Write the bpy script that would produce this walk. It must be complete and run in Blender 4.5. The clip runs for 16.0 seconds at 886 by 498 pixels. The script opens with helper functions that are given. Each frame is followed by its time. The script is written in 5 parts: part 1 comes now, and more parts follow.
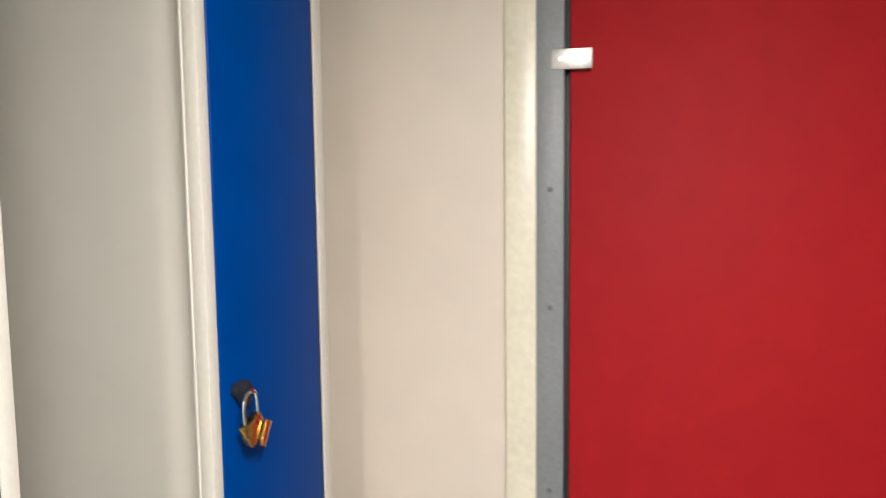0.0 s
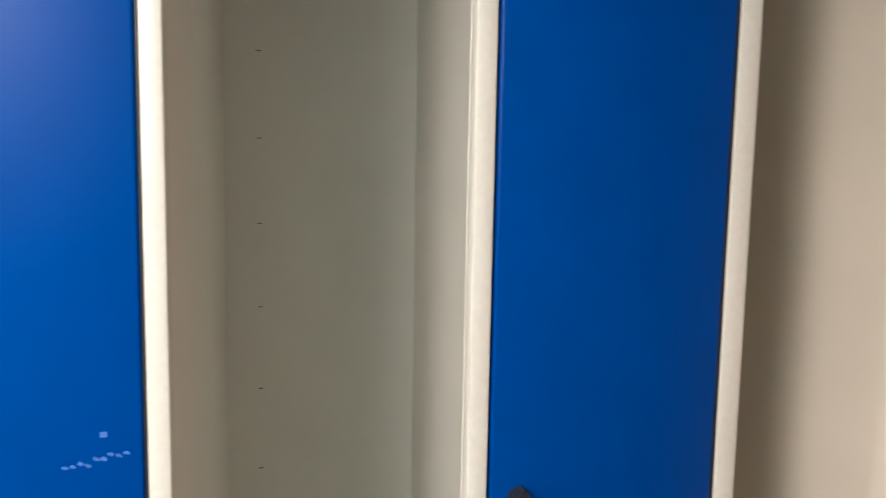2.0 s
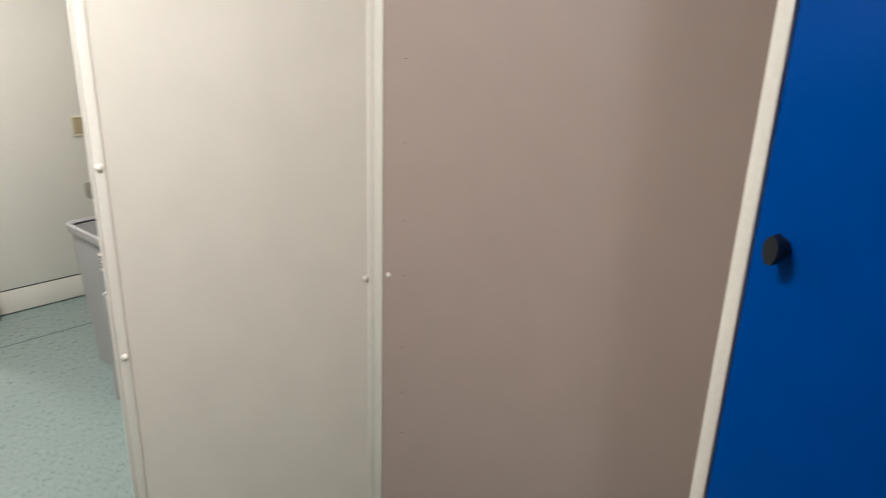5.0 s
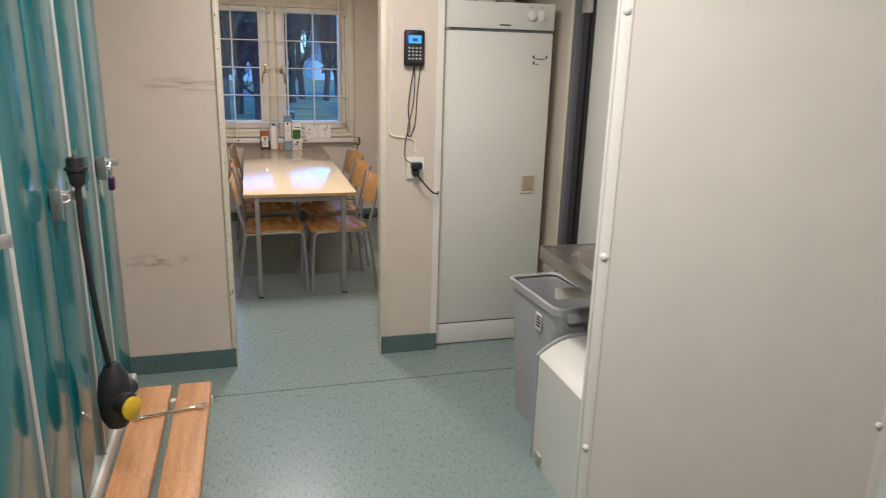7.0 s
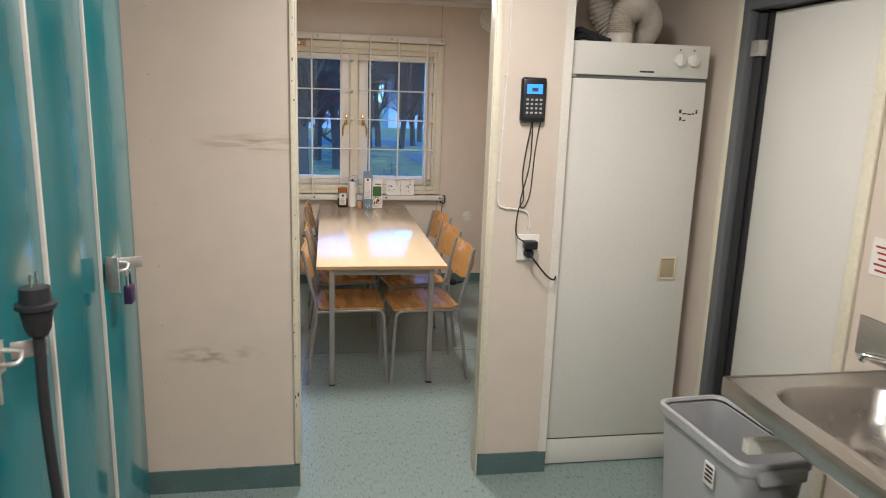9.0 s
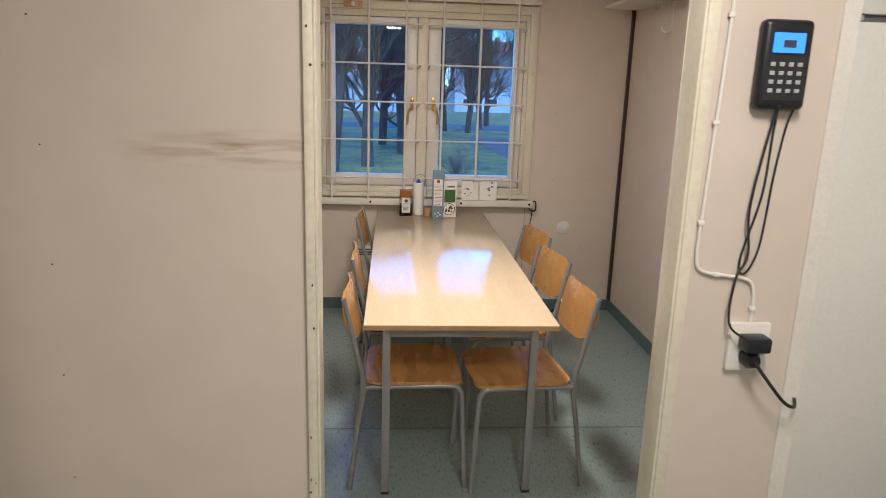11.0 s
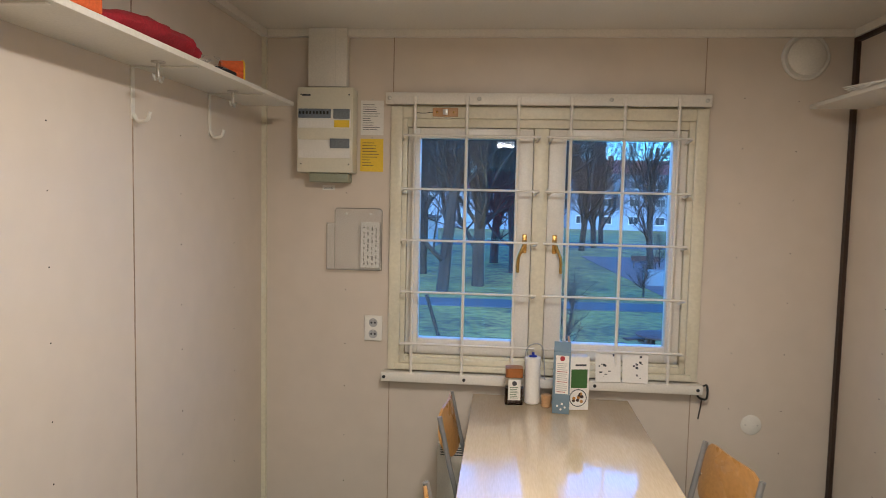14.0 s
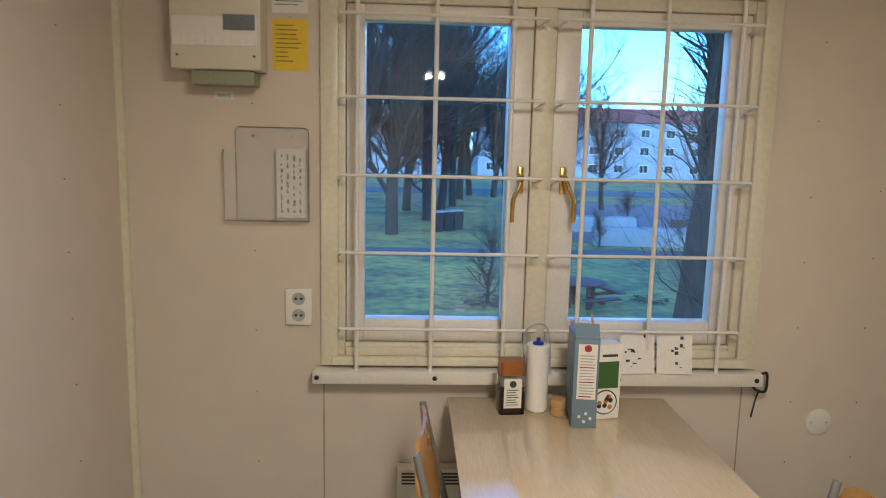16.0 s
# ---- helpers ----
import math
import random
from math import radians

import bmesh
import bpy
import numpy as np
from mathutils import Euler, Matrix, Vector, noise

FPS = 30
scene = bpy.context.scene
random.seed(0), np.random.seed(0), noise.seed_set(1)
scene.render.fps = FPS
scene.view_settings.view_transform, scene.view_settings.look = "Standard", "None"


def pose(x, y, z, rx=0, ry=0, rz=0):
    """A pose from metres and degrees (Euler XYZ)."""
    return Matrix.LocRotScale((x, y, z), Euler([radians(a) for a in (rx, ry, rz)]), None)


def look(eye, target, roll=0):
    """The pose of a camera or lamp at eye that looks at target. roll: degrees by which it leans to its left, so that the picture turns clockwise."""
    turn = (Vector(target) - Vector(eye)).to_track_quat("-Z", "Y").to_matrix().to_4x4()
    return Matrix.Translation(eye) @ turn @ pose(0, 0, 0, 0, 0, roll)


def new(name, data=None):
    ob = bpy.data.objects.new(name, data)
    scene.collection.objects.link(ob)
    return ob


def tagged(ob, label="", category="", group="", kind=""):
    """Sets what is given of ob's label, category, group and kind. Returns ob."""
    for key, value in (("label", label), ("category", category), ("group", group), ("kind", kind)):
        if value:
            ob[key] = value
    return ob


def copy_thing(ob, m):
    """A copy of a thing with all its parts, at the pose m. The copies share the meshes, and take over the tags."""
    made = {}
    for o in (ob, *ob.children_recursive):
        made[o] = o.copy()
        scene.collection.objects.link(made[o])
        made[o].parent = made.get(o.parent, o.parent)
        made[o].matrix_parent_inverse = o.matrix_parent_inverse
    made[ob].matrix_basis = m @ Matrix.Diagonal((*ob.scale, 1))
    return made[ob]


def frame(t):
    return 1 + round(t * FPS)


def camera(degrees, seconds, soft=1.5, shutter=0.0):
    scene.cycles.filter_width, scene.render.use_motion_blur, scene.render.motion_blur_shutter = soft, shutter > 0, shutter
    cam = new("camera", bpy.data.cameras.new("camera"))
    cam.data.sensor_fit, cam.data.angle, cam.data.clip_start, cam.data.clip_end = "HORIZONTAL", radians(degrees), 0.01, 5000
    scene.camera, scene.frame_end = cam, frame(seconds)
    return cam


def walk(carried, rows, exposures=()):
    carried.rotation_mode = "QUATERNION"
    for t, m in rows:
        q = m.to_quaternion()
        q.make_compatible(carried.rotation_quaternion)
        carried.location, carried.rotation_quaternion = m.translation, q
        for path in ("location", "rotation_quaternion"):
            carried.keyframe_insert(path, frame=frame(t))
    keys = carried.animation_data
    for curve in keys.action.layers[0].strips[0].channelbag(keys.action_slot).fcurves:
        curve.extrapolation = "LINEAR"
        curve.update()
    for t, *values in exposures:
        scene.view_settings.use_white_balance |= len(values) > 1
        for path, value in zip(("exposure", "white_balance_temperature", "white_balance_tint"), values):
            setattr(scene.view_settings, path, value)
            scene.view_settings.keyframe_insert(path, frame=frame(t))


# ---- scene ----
cam = camera(65.36, 16.0, soft=0.9, shutter=0.3)
PATH = [
    (0.00, pose(0.614, 0.293, 1.605, 84.95, 0.69, -169.82)),
    (0.50, pose(0.598, 0.052, 1.630, 85.46, 0.42, -155.41)),
    (1.00, pose(0.580, -0.118, 1.620, 85.66, -0.04, -141.35)),
    (1.50, pose(0.518, -0.225, 1.620, 85.65, -0.53, -128.53)),
    (2.00, pose(0.520, -0.259, 1.632, 84.36, -1.05, -115.72)),
    (2.50, pose(0.486, -0.306, 1.612, 82.32, -1.38, -103.46)),
    (3.00, pose(0.457, -0.322, 1.594, 79.55, -1.68, -93.77)),
    (3.50, pose(0.428, -0.311, 1.576, 76.87, -1.90, -83.09)),
    (4.00, pose(0.412, -0.284, 1.572, 73.84, -2.07, -73.51)),
    (4.50, pose(0.388, -0.290, 1.566, 71.95, -1.97, -61.23)),
    (5.00, pose(0.390, -0.326, 1.560, 70.98, -1.82, -46.41)),
    (5.20, pose(0.377, -0.329, 1.549, 71.22, -1.87, -41.46)),
    (7.30, pose(0.191, 0.031, 1.636, 74.87, -1.61, -13.53)),
    (7.50, pose(0.173, 0.073, 1.639, 75.62, -1.65, -12.67)),
    (8.00, pose(0.196, 0.214, 1.645, 76.85, -1.71, -10.90)),
    (8.50, pose(0.215, 0.459, 1.647, 77.79, -1.83, -10.11)),
    (9.00, pose(0.220, 0.738, 1.633, 77.87, -1.82, -9.42)),
    (9.20, pose(0.202, 0.867, 1.625, 78.10, -1.79, -8.92)),
    (11.30, pose(0.262, 2.226, 1.593, 76.28, -1.72, -3.59)),
    (11.50, pose(0.238, 2.310, 1.600, 76.62, -1.65, -3.31)),
    (12.00, pose(0.282, 2.587, 1.618, 78.10, -1.47, -1.92)),
    (12.50, pose(0.260, 2.842, 1.623, 80.20, -1.31, -0.86)),
    (13.00, pose(0.232, 3.068, 1.595, 83.14, -1.20, 0.58)),
    (13.50, pose(0.265, 3.280, 1.612, 85.07, -1.16, 2.88)),
    (14.00, pose(0.294, 3.487, 1.662, 85.68, -1.22, 5.14)),
    (14.50, pose(0.217, 3.722, 1.631, 85.60, -1.41, 6.36)),
    (15.00, pose(0.134, 4.002, 1.604, 84.39, -1.50, 5.70)),
    (15.50, pose(0.113, 4.292, 1.573, 83.44, -1.41, 2.63)),
    (16.00, pose(0.038, 4.543, 1.551, 81.50, -1.29, -2.40)),
]
EXPOSURES = [(0, 3.45, 5050, 10), (1.8, 3.55, 5050, 10), (3.5, 3.25, 5050, 10), (4.5, 2.88, 5050, 10), (5.2, 2.68, 5050, 10), (7.5, 2.27, 5050, 12), (9.0, 2.43, 5050, 11), (11.5, 2.28, 5150, 12), (12.5, 2.32, 5150, 11), (14.5, 2.4, 5150, 8), (16, 2.3, 5350, 6)]
walk(cam, PATH, exposures=EXPOSURES)

# ---- world and light ----
world = bpy.data.worlds.new("world")
scene.world = world
world.use_nodes = True
wn = world.node_tree.nodes
sky = wn.new("ShaderNodeTexSky")
sky.sky_type, sky.sun_disc = "NISHITA", False
sky.sun_elevation, sky.sun_rotation = radians(22), radians(200)
wn["Background"].inputs["Strength"].default_value = 0.15
sky.ozone_density, sky.dust_density, sky.air_density = 6.0, 0.3, 1.2
dusk = wn.new("ShaderNodeMix")
dusk.data_type, dusk.blend_type = "RGBA", "MULTIPLY"
dusk.inputs["Factor"].default_value = 1.0
dusk.inputs["B"].default_value = (0.42, 0.72, 1.0, 1)
world.node_tree.links.new(sky.outputs[0], dusk.inputs["A"])
world.node_tree.links.new(dusk.outputs["Result"], wn["Background"].inputs["Color"])

sun_data = bpy.data.lights.new("sun", "SUN")
sun_data.energy, sun_data.angle, sun_data.color = 0.35, radians(20), (0.9, 0.95, 1.0)
sun_ob = new("sun", sun_data)
sun_ob.matrix_world = look((0, -40, 20), (0, 0, 0))

LAMP_COLOR = (1.0, 0.79, 0.56)
LAMPS = [  # x, y, watts
    (0.28, 0.62, 7.4),
    # second row: unseen lamp added to brighten the far end of the first room
    (0.70, 2.50, 5.6),
    (0.45, 4.75, 7.7),
]

# ---- materials ----
def mat(name, color, rough=0.5, metal=0.0, var=0.08, big=3.0, fine=120.0, bump=0.02, spec=0.5, coat=0.0,
        stretch=(1, 1, 1), tint=None, rvar=0.1, island=0.0):
    """Principled surface: base colour varied at two scales, uneven gloss and a fine relief."""
    m = bpy.data.materials.new(name)
    m.use_nodes = True
    n, l = m.node_tree.nodes, m.node_tree.links
    b = n["Principled BSDF"]
    b.inputs["Metallic"].default_value = metal
    b.inputs["Specular IOR Level"].default_value = spec
    b.inputs["Coat Weight"].default_value = coat
    b.inputs["Coat Roughness"].default_value = 0.08
    tc, mp = n.new("ShaderNodeTexCoord"), n.new("ShaderNodeMapping")
    mp.inputs["Scale"].default_value = stretch
    l.new(tc.outputs["Object"], mp.inputs["Vector"])
    n1, n2 = n.new("ShaderNodeTexNoise"), n.new("ShaderNodeTexNoise")
    n1.inputs["Scale"].default_value, n1.inputs["Detail"].default_value = big, 5
    n2.inputs["Scale"].default_value, n2.inputs["Detail"].default_value = fine, 3
    for q in (n1, n2):
        l.new(mp.outputs["Vector"], q.inputs["Vector"])
    add = n.new("ShaderNodeMath")
    add.operation = "ADD"
    l.new(n1.outputs["Fac"], add.inputs[0])
    l.new(n2.outputs["Fac"], add.inputs[1])
    half = n.new("ShaderNodeMath")
    half.operation = "MULTIPLY"
    half.inputs[1].default_value = 0.5
    l.new(add.outputs[0], half.inputs[0])
    ramp = n.new("ShaderNodeValToRGB")
    c = Vector(color)
    t = Vector(tint) if tint else c * (1 - 2 * var)
    hi = c * (1 + var)
    ramp.color_ramp.elements[0].position, ramp.color_ramp.elements[1].position = 0.32, 0.66
    ramp.color_ramp.elements[0].color = (*t, 1)
    ramp.color_ramp.elements[1].color = (*[min(1.0, q) for q in hi], 1)
    l.new(half.outputs[0], ramp.inputs["Fac"])
    l.new(ramp.outputs["Color"], b.inputs["Base Color"])
    rr = n.new("ShaderNodeMapRange")
    rr.inputs["To Min"].default_value, rr.inputs["To Max"].default_value = max(0.02, rough - rvar), min(1, rough + rvar)
    l.new(n1.outputs["Fac"], rr.inputs["Value"])
    l.new(rr.outputs[0], b.inputs["Roughness"])
    if bump:
        bp = n.new("ShaderNodeBump")
        bp.inputs["Strength"].default_value, bp.inputs["Distance"].default_value = 0.5, bump * 0.02
        l.new(n2.outputs["Fac"], bp.inputs["Height"])
        l.new(bp.outputs["Normal"], b.inputs["Normal"])
    return m


def glow(name, color, strength):
    m = bpy.data.materials.new(name)
    m.use_nodes = True
    b = m.node_tree.nodes["Principled BSDF"]
    b.inputs["Base Color"].default_value = (*color, 1)
    b.inputs["Emission Color"].default_value = (*color, 1)
    b.inputs["Emission Strength"].default_value = strength
    return m


def clear(name, color=(1, 1, 1), rough=0.0, ior=1.45):
    m = bpy.data.materials.new(name)
    m.use_nodes = True
    b = m.node_tree.nodes["Principled BSDF"]
    b.inputs["Base Color"].default_value = (*color, 1)
    b.inputs["Roughness"].default_value = rough
    b.inputs["IOR"].default_value = ior
    b.inputs["Transmission Weight"].default_value = 1
    return m



def smear(m, centre, half, color, grain, strength=0.8):
    """A grubby stain of its own shape on a wall material, at a place in metres."""
    n, l = m.node_tree.nodes, m.node_tree.links
    b = n["Principled BSDF"]
    old = b.inputs["Base Color"].links[0].from_socket
    tc, mp, g = n.new("ShaderNodeTexCoord"), n.new("ShaderNodeMapping"), n.new("ShaderNodeTexGradient")
    mp.vector_type, g.gradient_type = "TEXTURE", "SPHERICAL"
    mp.inputs["Location"].default_value, mp.inputs["Scale"].default_value = centre, half
    l.new(tc.outputs["Object"], mp.inputs["Vector"])
    l.new(mp.outputs[0], g.inputs["Vector"])
    sc, no, rp = n.new("ShaderNodeMapping"), n.new("ShaderNodeTexNoise"), n.new("ShaderNodeMapRange")
    sc.inputs["Scale"].default_value = grain
    no.inputs["Scale"].default_value, no.inputs["Detail"].default_value = 1.0, 6
    l.new(tc.outputs["Object"], sc.inputs["Vector"])
    l.new(sc.outputs[0], no.inputs["Vector"])
    rp.inputs["From Min"].default_value, rp.inputs["From Max"].default_value = 0.42, 0.68
    l.new(no.outputs["Fac"], rp.inputs["Value"])
    mu, mx = n.new("ShaderNodeMath"), n.new("ShaderNodeMix")
    mu.operation = "MULTIPLY"
    l.new(g.outputs["Fac"], mu.inputs[0])
    l.new(rp.outputs[0], mu.inputs[1])
    m2 = n.new("ShaderNodeMath")
    m2.operation, m2.use_clamp = "MULTIPLY", True
    m2.inputs[1].default_value = strength
    l.new(mu.outputs[0], m2.inputs[0])
    mx.data_type = "RGBA"
    l.new(m2.outputs[0], mx.inputs["Factor"])
    l.new(old, mx.inputs["A"])
    mx.inputs["B"].default_value = (*color, 1)
    l.new(mx.outputs["Result"], b.inputs["Base Color"])


YD_FACE = 3.41
M = {}
M["wall"] = mat("wall_panel", (0.64, 0.56, 0.465), 0.40, var=0.025, big=1.1, fine=9, bump=0.0)
M["wall_scuffed"] = mat("wall_panel_scuffed", (0.64, 0.56, 0.465), 0.40, var=0.025, big=1.1, fine=9, bump=0.0)
smear(M["wall_scuffed"], (-0.02, YD_FACE, 1.45), (0.28, 0.3, 0.045), (0.36, 0.25, 0.16), (7, 7, 60), 1.3)
smear(M["wall_scuffed"], (-0.22, YD_FACE, 0.60), (0.22, 0.3, 0.05), (0.25, 0.18, 0.12), (14, 14, 40), 1.2)
# side panel's shade and pinkish cast are put into this darker base colour
M["wall_pink_shade"] = mat("pinkish_shaded_wall_panel", (0.36, 0.285, 0.252), 0.42, var=0.02, big=1.1, fine=9, bump=0.0)
M["jamb"] = mat("cream_paint", (0.70, 0.65, 0.50), 0.35, var=0.06, big=4, fine=60)
M["white"] = mat("white_paint", (0.74, 0.70, 0.62), 0.35, var=0.05, big=4)
M["ceiling"] = mat("ceiling_panel", (0.74, 0.70, 0.63), 0.6, var=0.04, big=2)
M["vinyl"] = mat("floor_vinyl", (0.235, 0.29, 0.272), 0.30, var=0.15, big=110, fine=330, bump=0.012, stretch=(1, 0.3, 1), tint=(0.15, 0.20, 0.187))
M["skirt"] = mat("skirting_vinyl", (0.10, 0.155, 0.15), 0.4, var=0.12, big=8)
M["teal"] = mat("teal_enamel", (0.014, 0.130, 0.150), 0.12, var=0.05, big=2.0, fine=12, bump=0.0, coat=0.0, rvar=0.0)
M["blue"] = mat("blue_enamel", (0.0005, 0.040, 0.225), 0.42, var=0.05, big=2, fine=14, bump=0.0, spec=0.12)
M["scratch"] = mat("scratched_enamel", (0.05, 0.13, 0.42), 0.5, var=0.1, bump=0)
M["board"] = mat("cream_laminate_board", (0.66, 0.625, 0.555), 0.4, var=0.02, big=1.1, fine=9, bump=0.0)
M["locker_white"] = mat("locker_cream", (0.58, 0.55, 0.485), 0.35, var=0.04)
M["locker_in"] = mat("locker_inside", (0.66, 0.63, 0.56), 0.42, var=0.025, big=1.2, fine=9, bump=0.0)
M["red"] = mat("red_door_paint", (0.31, 0.009, 0.011), 0.6, var=0.05, big=2, fine=14, bump=0.0, spec=0.12)
M["grey_frame"] = mat("grey_steel_frame", (0.20, 0.205, 0.21), 0.45, var=0.08)
M["dark_frame"] = mat("dark_grey_frame", (0.12, 0.125, 0.13), 0.5, var=0.1)
M["rubber"] = mat("black_rubber", (0.018, 0.018, 0.02), 0.55, var=0.2, bump=0.02)
M["black"] = mat("black_plastic", (0.012, 0.013, 0.016), 0.38, var=0.2, bump=0.01)
M["steel"] = mat("stainless_steel", (0.52, 0.50, 0.47), 0.28, 1.0, var=0.08, big=5, fine=200, bump=0.005, stretch=(1, 0.1, 1))
M["chrome"] = mat("chrome", (0.75, 0.75, 0.74), 0.10, 1.0, var=0.04, bump=0, rvar=0.04)
M["zinc"] = mat("zinc_plated_steel", (0.58, 0.56, 0.52), 0.38, 0.75, var=0.12, big=20)
M["brass"] = mat("brass", (0.62, 0.40, 0.12), 0.25, 1.0, var=0.1, big=20, bump=0)
M["tube"] = mat("grey_lacquered_tube", (0.27, 0.265, 0.26), 0.35, 0.3, var=0.08)
M["ply"] = mat("beech_plywood", (0.47, 0.255, 0.075), 0.28, var=0.10, big=3, fine=50, stretch=(6, 1, 1), tint=(0.36, 0.18, 0.045))
M["ply_edge"] = mat("plywood_edge", (0.20, 0.10, 0.04), 0.5, var=0.2, stretch=(1, 1, 8))
M["laminate"] = mat("birch_laminate", (0.70, 0.57, 0.385), 0.11, var=0.05, big=2.5, fine=40, bump=0.0, stretch=(5, 0.5, 1), tint=(0.63, 0.50, 0.32), rvar=0.05, spec=0.75)
M["edge_band"] = mat("birch_edge_band", (0.45, 0.29, 0.12), 0.4, var=0.1)
M["pine"] = mat("worn_pine", (0.50, 0.27, 0.11), 0.45, var=0.16, big=5, fine=60, stretch=(7, 0.6, 1), tint=(0.30, 0.13, 0.045), bump=0.05)
M["appliance"] = mat("white_enamel_appliance", (0.68, 0.665, 0.60), 0.32, var=0.03, big=2, bump=0.008)
M["duct"] = mat("white_duct_foil", (0.60, 0.55, 0.46), 0.45, var=0.1, big=10)
M["grey_plastic"] = mat("grey_plastic", (0.40, 0.40, 0.40), 0.42, var=0.05, bump=0.02)
M["cream_plastic"] = mat("cream_plastic", (0.62, 0.57, 0.42), 0.4, var=0.04)
M["plastic"] = mat("white_plastic", (0.76, 0.73, 0.66), 0.35, var=0.03)
M["paper"] = mat("paper", (0.78, 0.75, 0.69), 0.7, var=0.04)
M["yellow"] = mat("yellow_card", (0.80, 0.55, 0.02), 0.5, var=0.05)
M["ink"] = mat("ink", (0.05, 0.05, 0.06), 0.6, var=0.1, bump=0)
M["redink"] = mat("red_ink", (0.35, 0.03, 0.04), 0.6, var=0.1, bump=0)
M["brown"] = mat("dark_brown_trim", (0.045, 0.025, 0.016), 0.5, var=0.25)
M["dirt"] = mat("scuff_dirt", (0.40, 0.30, 0.21), 0.6, var=0.2, big=30)
M["orange"] = mat("orange_cloth", (0.70, 0.13, 0.02), 0.8, var=0.12, bump=0.1)
M["redcloth"] = mat("red_cloth", (0.30, 0.01, 0.02), 0.85, var=0.15, bump=0.1)
M["darkcloth"] = mat("dark_cloth", (0.02, 0.02, 0.025), 0.85, var=0.2, bump=0.1)
M["coffee"] = mat("instant_coffee", (0.045, 0.017, 0.008), 0.5, var=0.3, fine=400, bump=0.1)
M["copper_lid"] = mat("bronze_lid", (0.35, 0.13, 0.03), 0.3, 0.4, var=0.08)
M["box_blue"] = mat("grey_blue_carton", (0.16, 0.23, 0.29), 0.4, var=0.05)
M["green"] = mat("green_print", (0.05, 0.13, 0.03), 0.4, var=0.08)
M["wood_light"] = mat("turned_wood", (0.50, 0.29, 0.13), 0.5, var=0.15, stretch=(1, 1, 6))
M["purple"] = mat("purple_anodised", (0.06, 0.03, 0.10), 0.35, 0.5, var=0.1)
M["yellow_plastic"] = mat("yellow_plastic", (0.62, 0.42, 0.01), 0.35, var=0.05)
M["fuse"] = mat("fuse_box_cream", (0.66, 0.62, 0.49), 0.4, var=0.03)
M["fuse_grey"] = mat("breaker_grey", (0.16, 0.18, 0.20), 0.4, var=0.15)
M["screen"] = glow("reader_screen", (0.06, 0.22, 0.95), 0.26)
M["glass"] = clear("window_glass", (0.93, 0.97, 1.0))
M["acrylic"] = mat("clear_acrylic", (0.75, 0.74, 0.70), 0.15, var=0.02, bump=0)
M["acrylic"].node_tree.nodes["Principled BSDF"].inputs["Alpha"].default_value = 0.22
M["cup"] = mat("tan_plastic", (0.40, 0.33, 0.20), 0.5, var=0.05)
M["jar_glass"] = clear("jar_glass", (0.95, 0.93, 0.9), 0.02)
M["mirror"] = mat("mirror_silver", (0.8, 0.8, 0.8), 0.04, 1.0, var=0.01, bump=0, rvar=0.02)
M["lamp"] = glow("lamp_diffuser", (1.0, 0.88, 0.72), 1.8)
M["grass"] = mat("winter_grass", (0.30, 0.25, 0.055), 0.9, var=0.3, big=0.35, fine=3.0, tint=(0.085, 0.060, 0.028), bump=0.6)
M["paving"] = mat("reddish_paving", (0.20, 0.14, 0.125), 0.85, var=0.2, big=0.6, fine=8)
M["asphalt"] = mat("asphalt", (0.11, 0.105, 0.10), 0.85, var=0.2, big=0.5, fine=12)
M["bark"] = mat("bark", (0.055, 0.045, 0.035), 0.9, var=0.35, big=3, fine=14, stretch=(1, 1, 0.3), bump=0.6)
M["facade"] = mat("pale_render_facade", (0.36, 0.38, 0.40), 0.85, var=0.05, big=0.3, fine=3)
M["tiles"] = mat("red_roof_tiles", (0.34, 0.10, 0.06), 0.8, var=0.2, big=0.6, fine=5)
M["pane_dark"] = mat("dark_window_pane", (0.03, 0.035, 0.04), 0.12, var=0.2, big=0.5, bump=0)
M["weathered"] = mat("weathered_brown_wood", (0.10, 0.05, 0.035), 0.7, var=0.2, big=8)
M["concrete"] = mat("concrete", (0.28, 0.29, 0.29), 0.85, var=0.12, big=1, fine=9)
M["bin_dark"] = mat("dark_bin_plastic", (0.02, 0.022, 0.022), 0.5, var=0.1)


lawn = [q for q in M["grass"].node_tree.nodes if q.type == "VALTORGB"][0].color_ramp
lawn.elements[0].position, lawn.elements[1].position = 0.37, 0.63


# ---- building blocks ----
def bx(bm, lo, hi, turn=None):
    x0, y0, z0 = lo
    x1, y1, z1 = hi
    c = [(x0, y0, z0), (x1, y0, z0), (x1, y1, z0), (x0, y1, z0), (x0, y0, z1), (x1, y0, z1), (x1, y1, z1), (x0, y1, z1)]
    v = [bm.verts.new(turn @ Vector(p) if turn else p) for p in c]
    for f in ((0, 3, 2, 1), (4, 5, 6, 7), (0, 1, 5, 4), (1, 2, 6, 5), (2, 3, 7, 6), (3, 0, 4, 7)):
        bm.faces.new([v[i] for i in f])
    return bm


def box(lo, hi, bevel=0.0, seg=2):
    bm = bx(bmesh.new(), lo, hi)
    if bevel:
        bmesh.ops.bevel(bm, geom=list(bm.edges), offset=bevel, segments=seg, affect="EDGES", profile=0.5)
    return bm


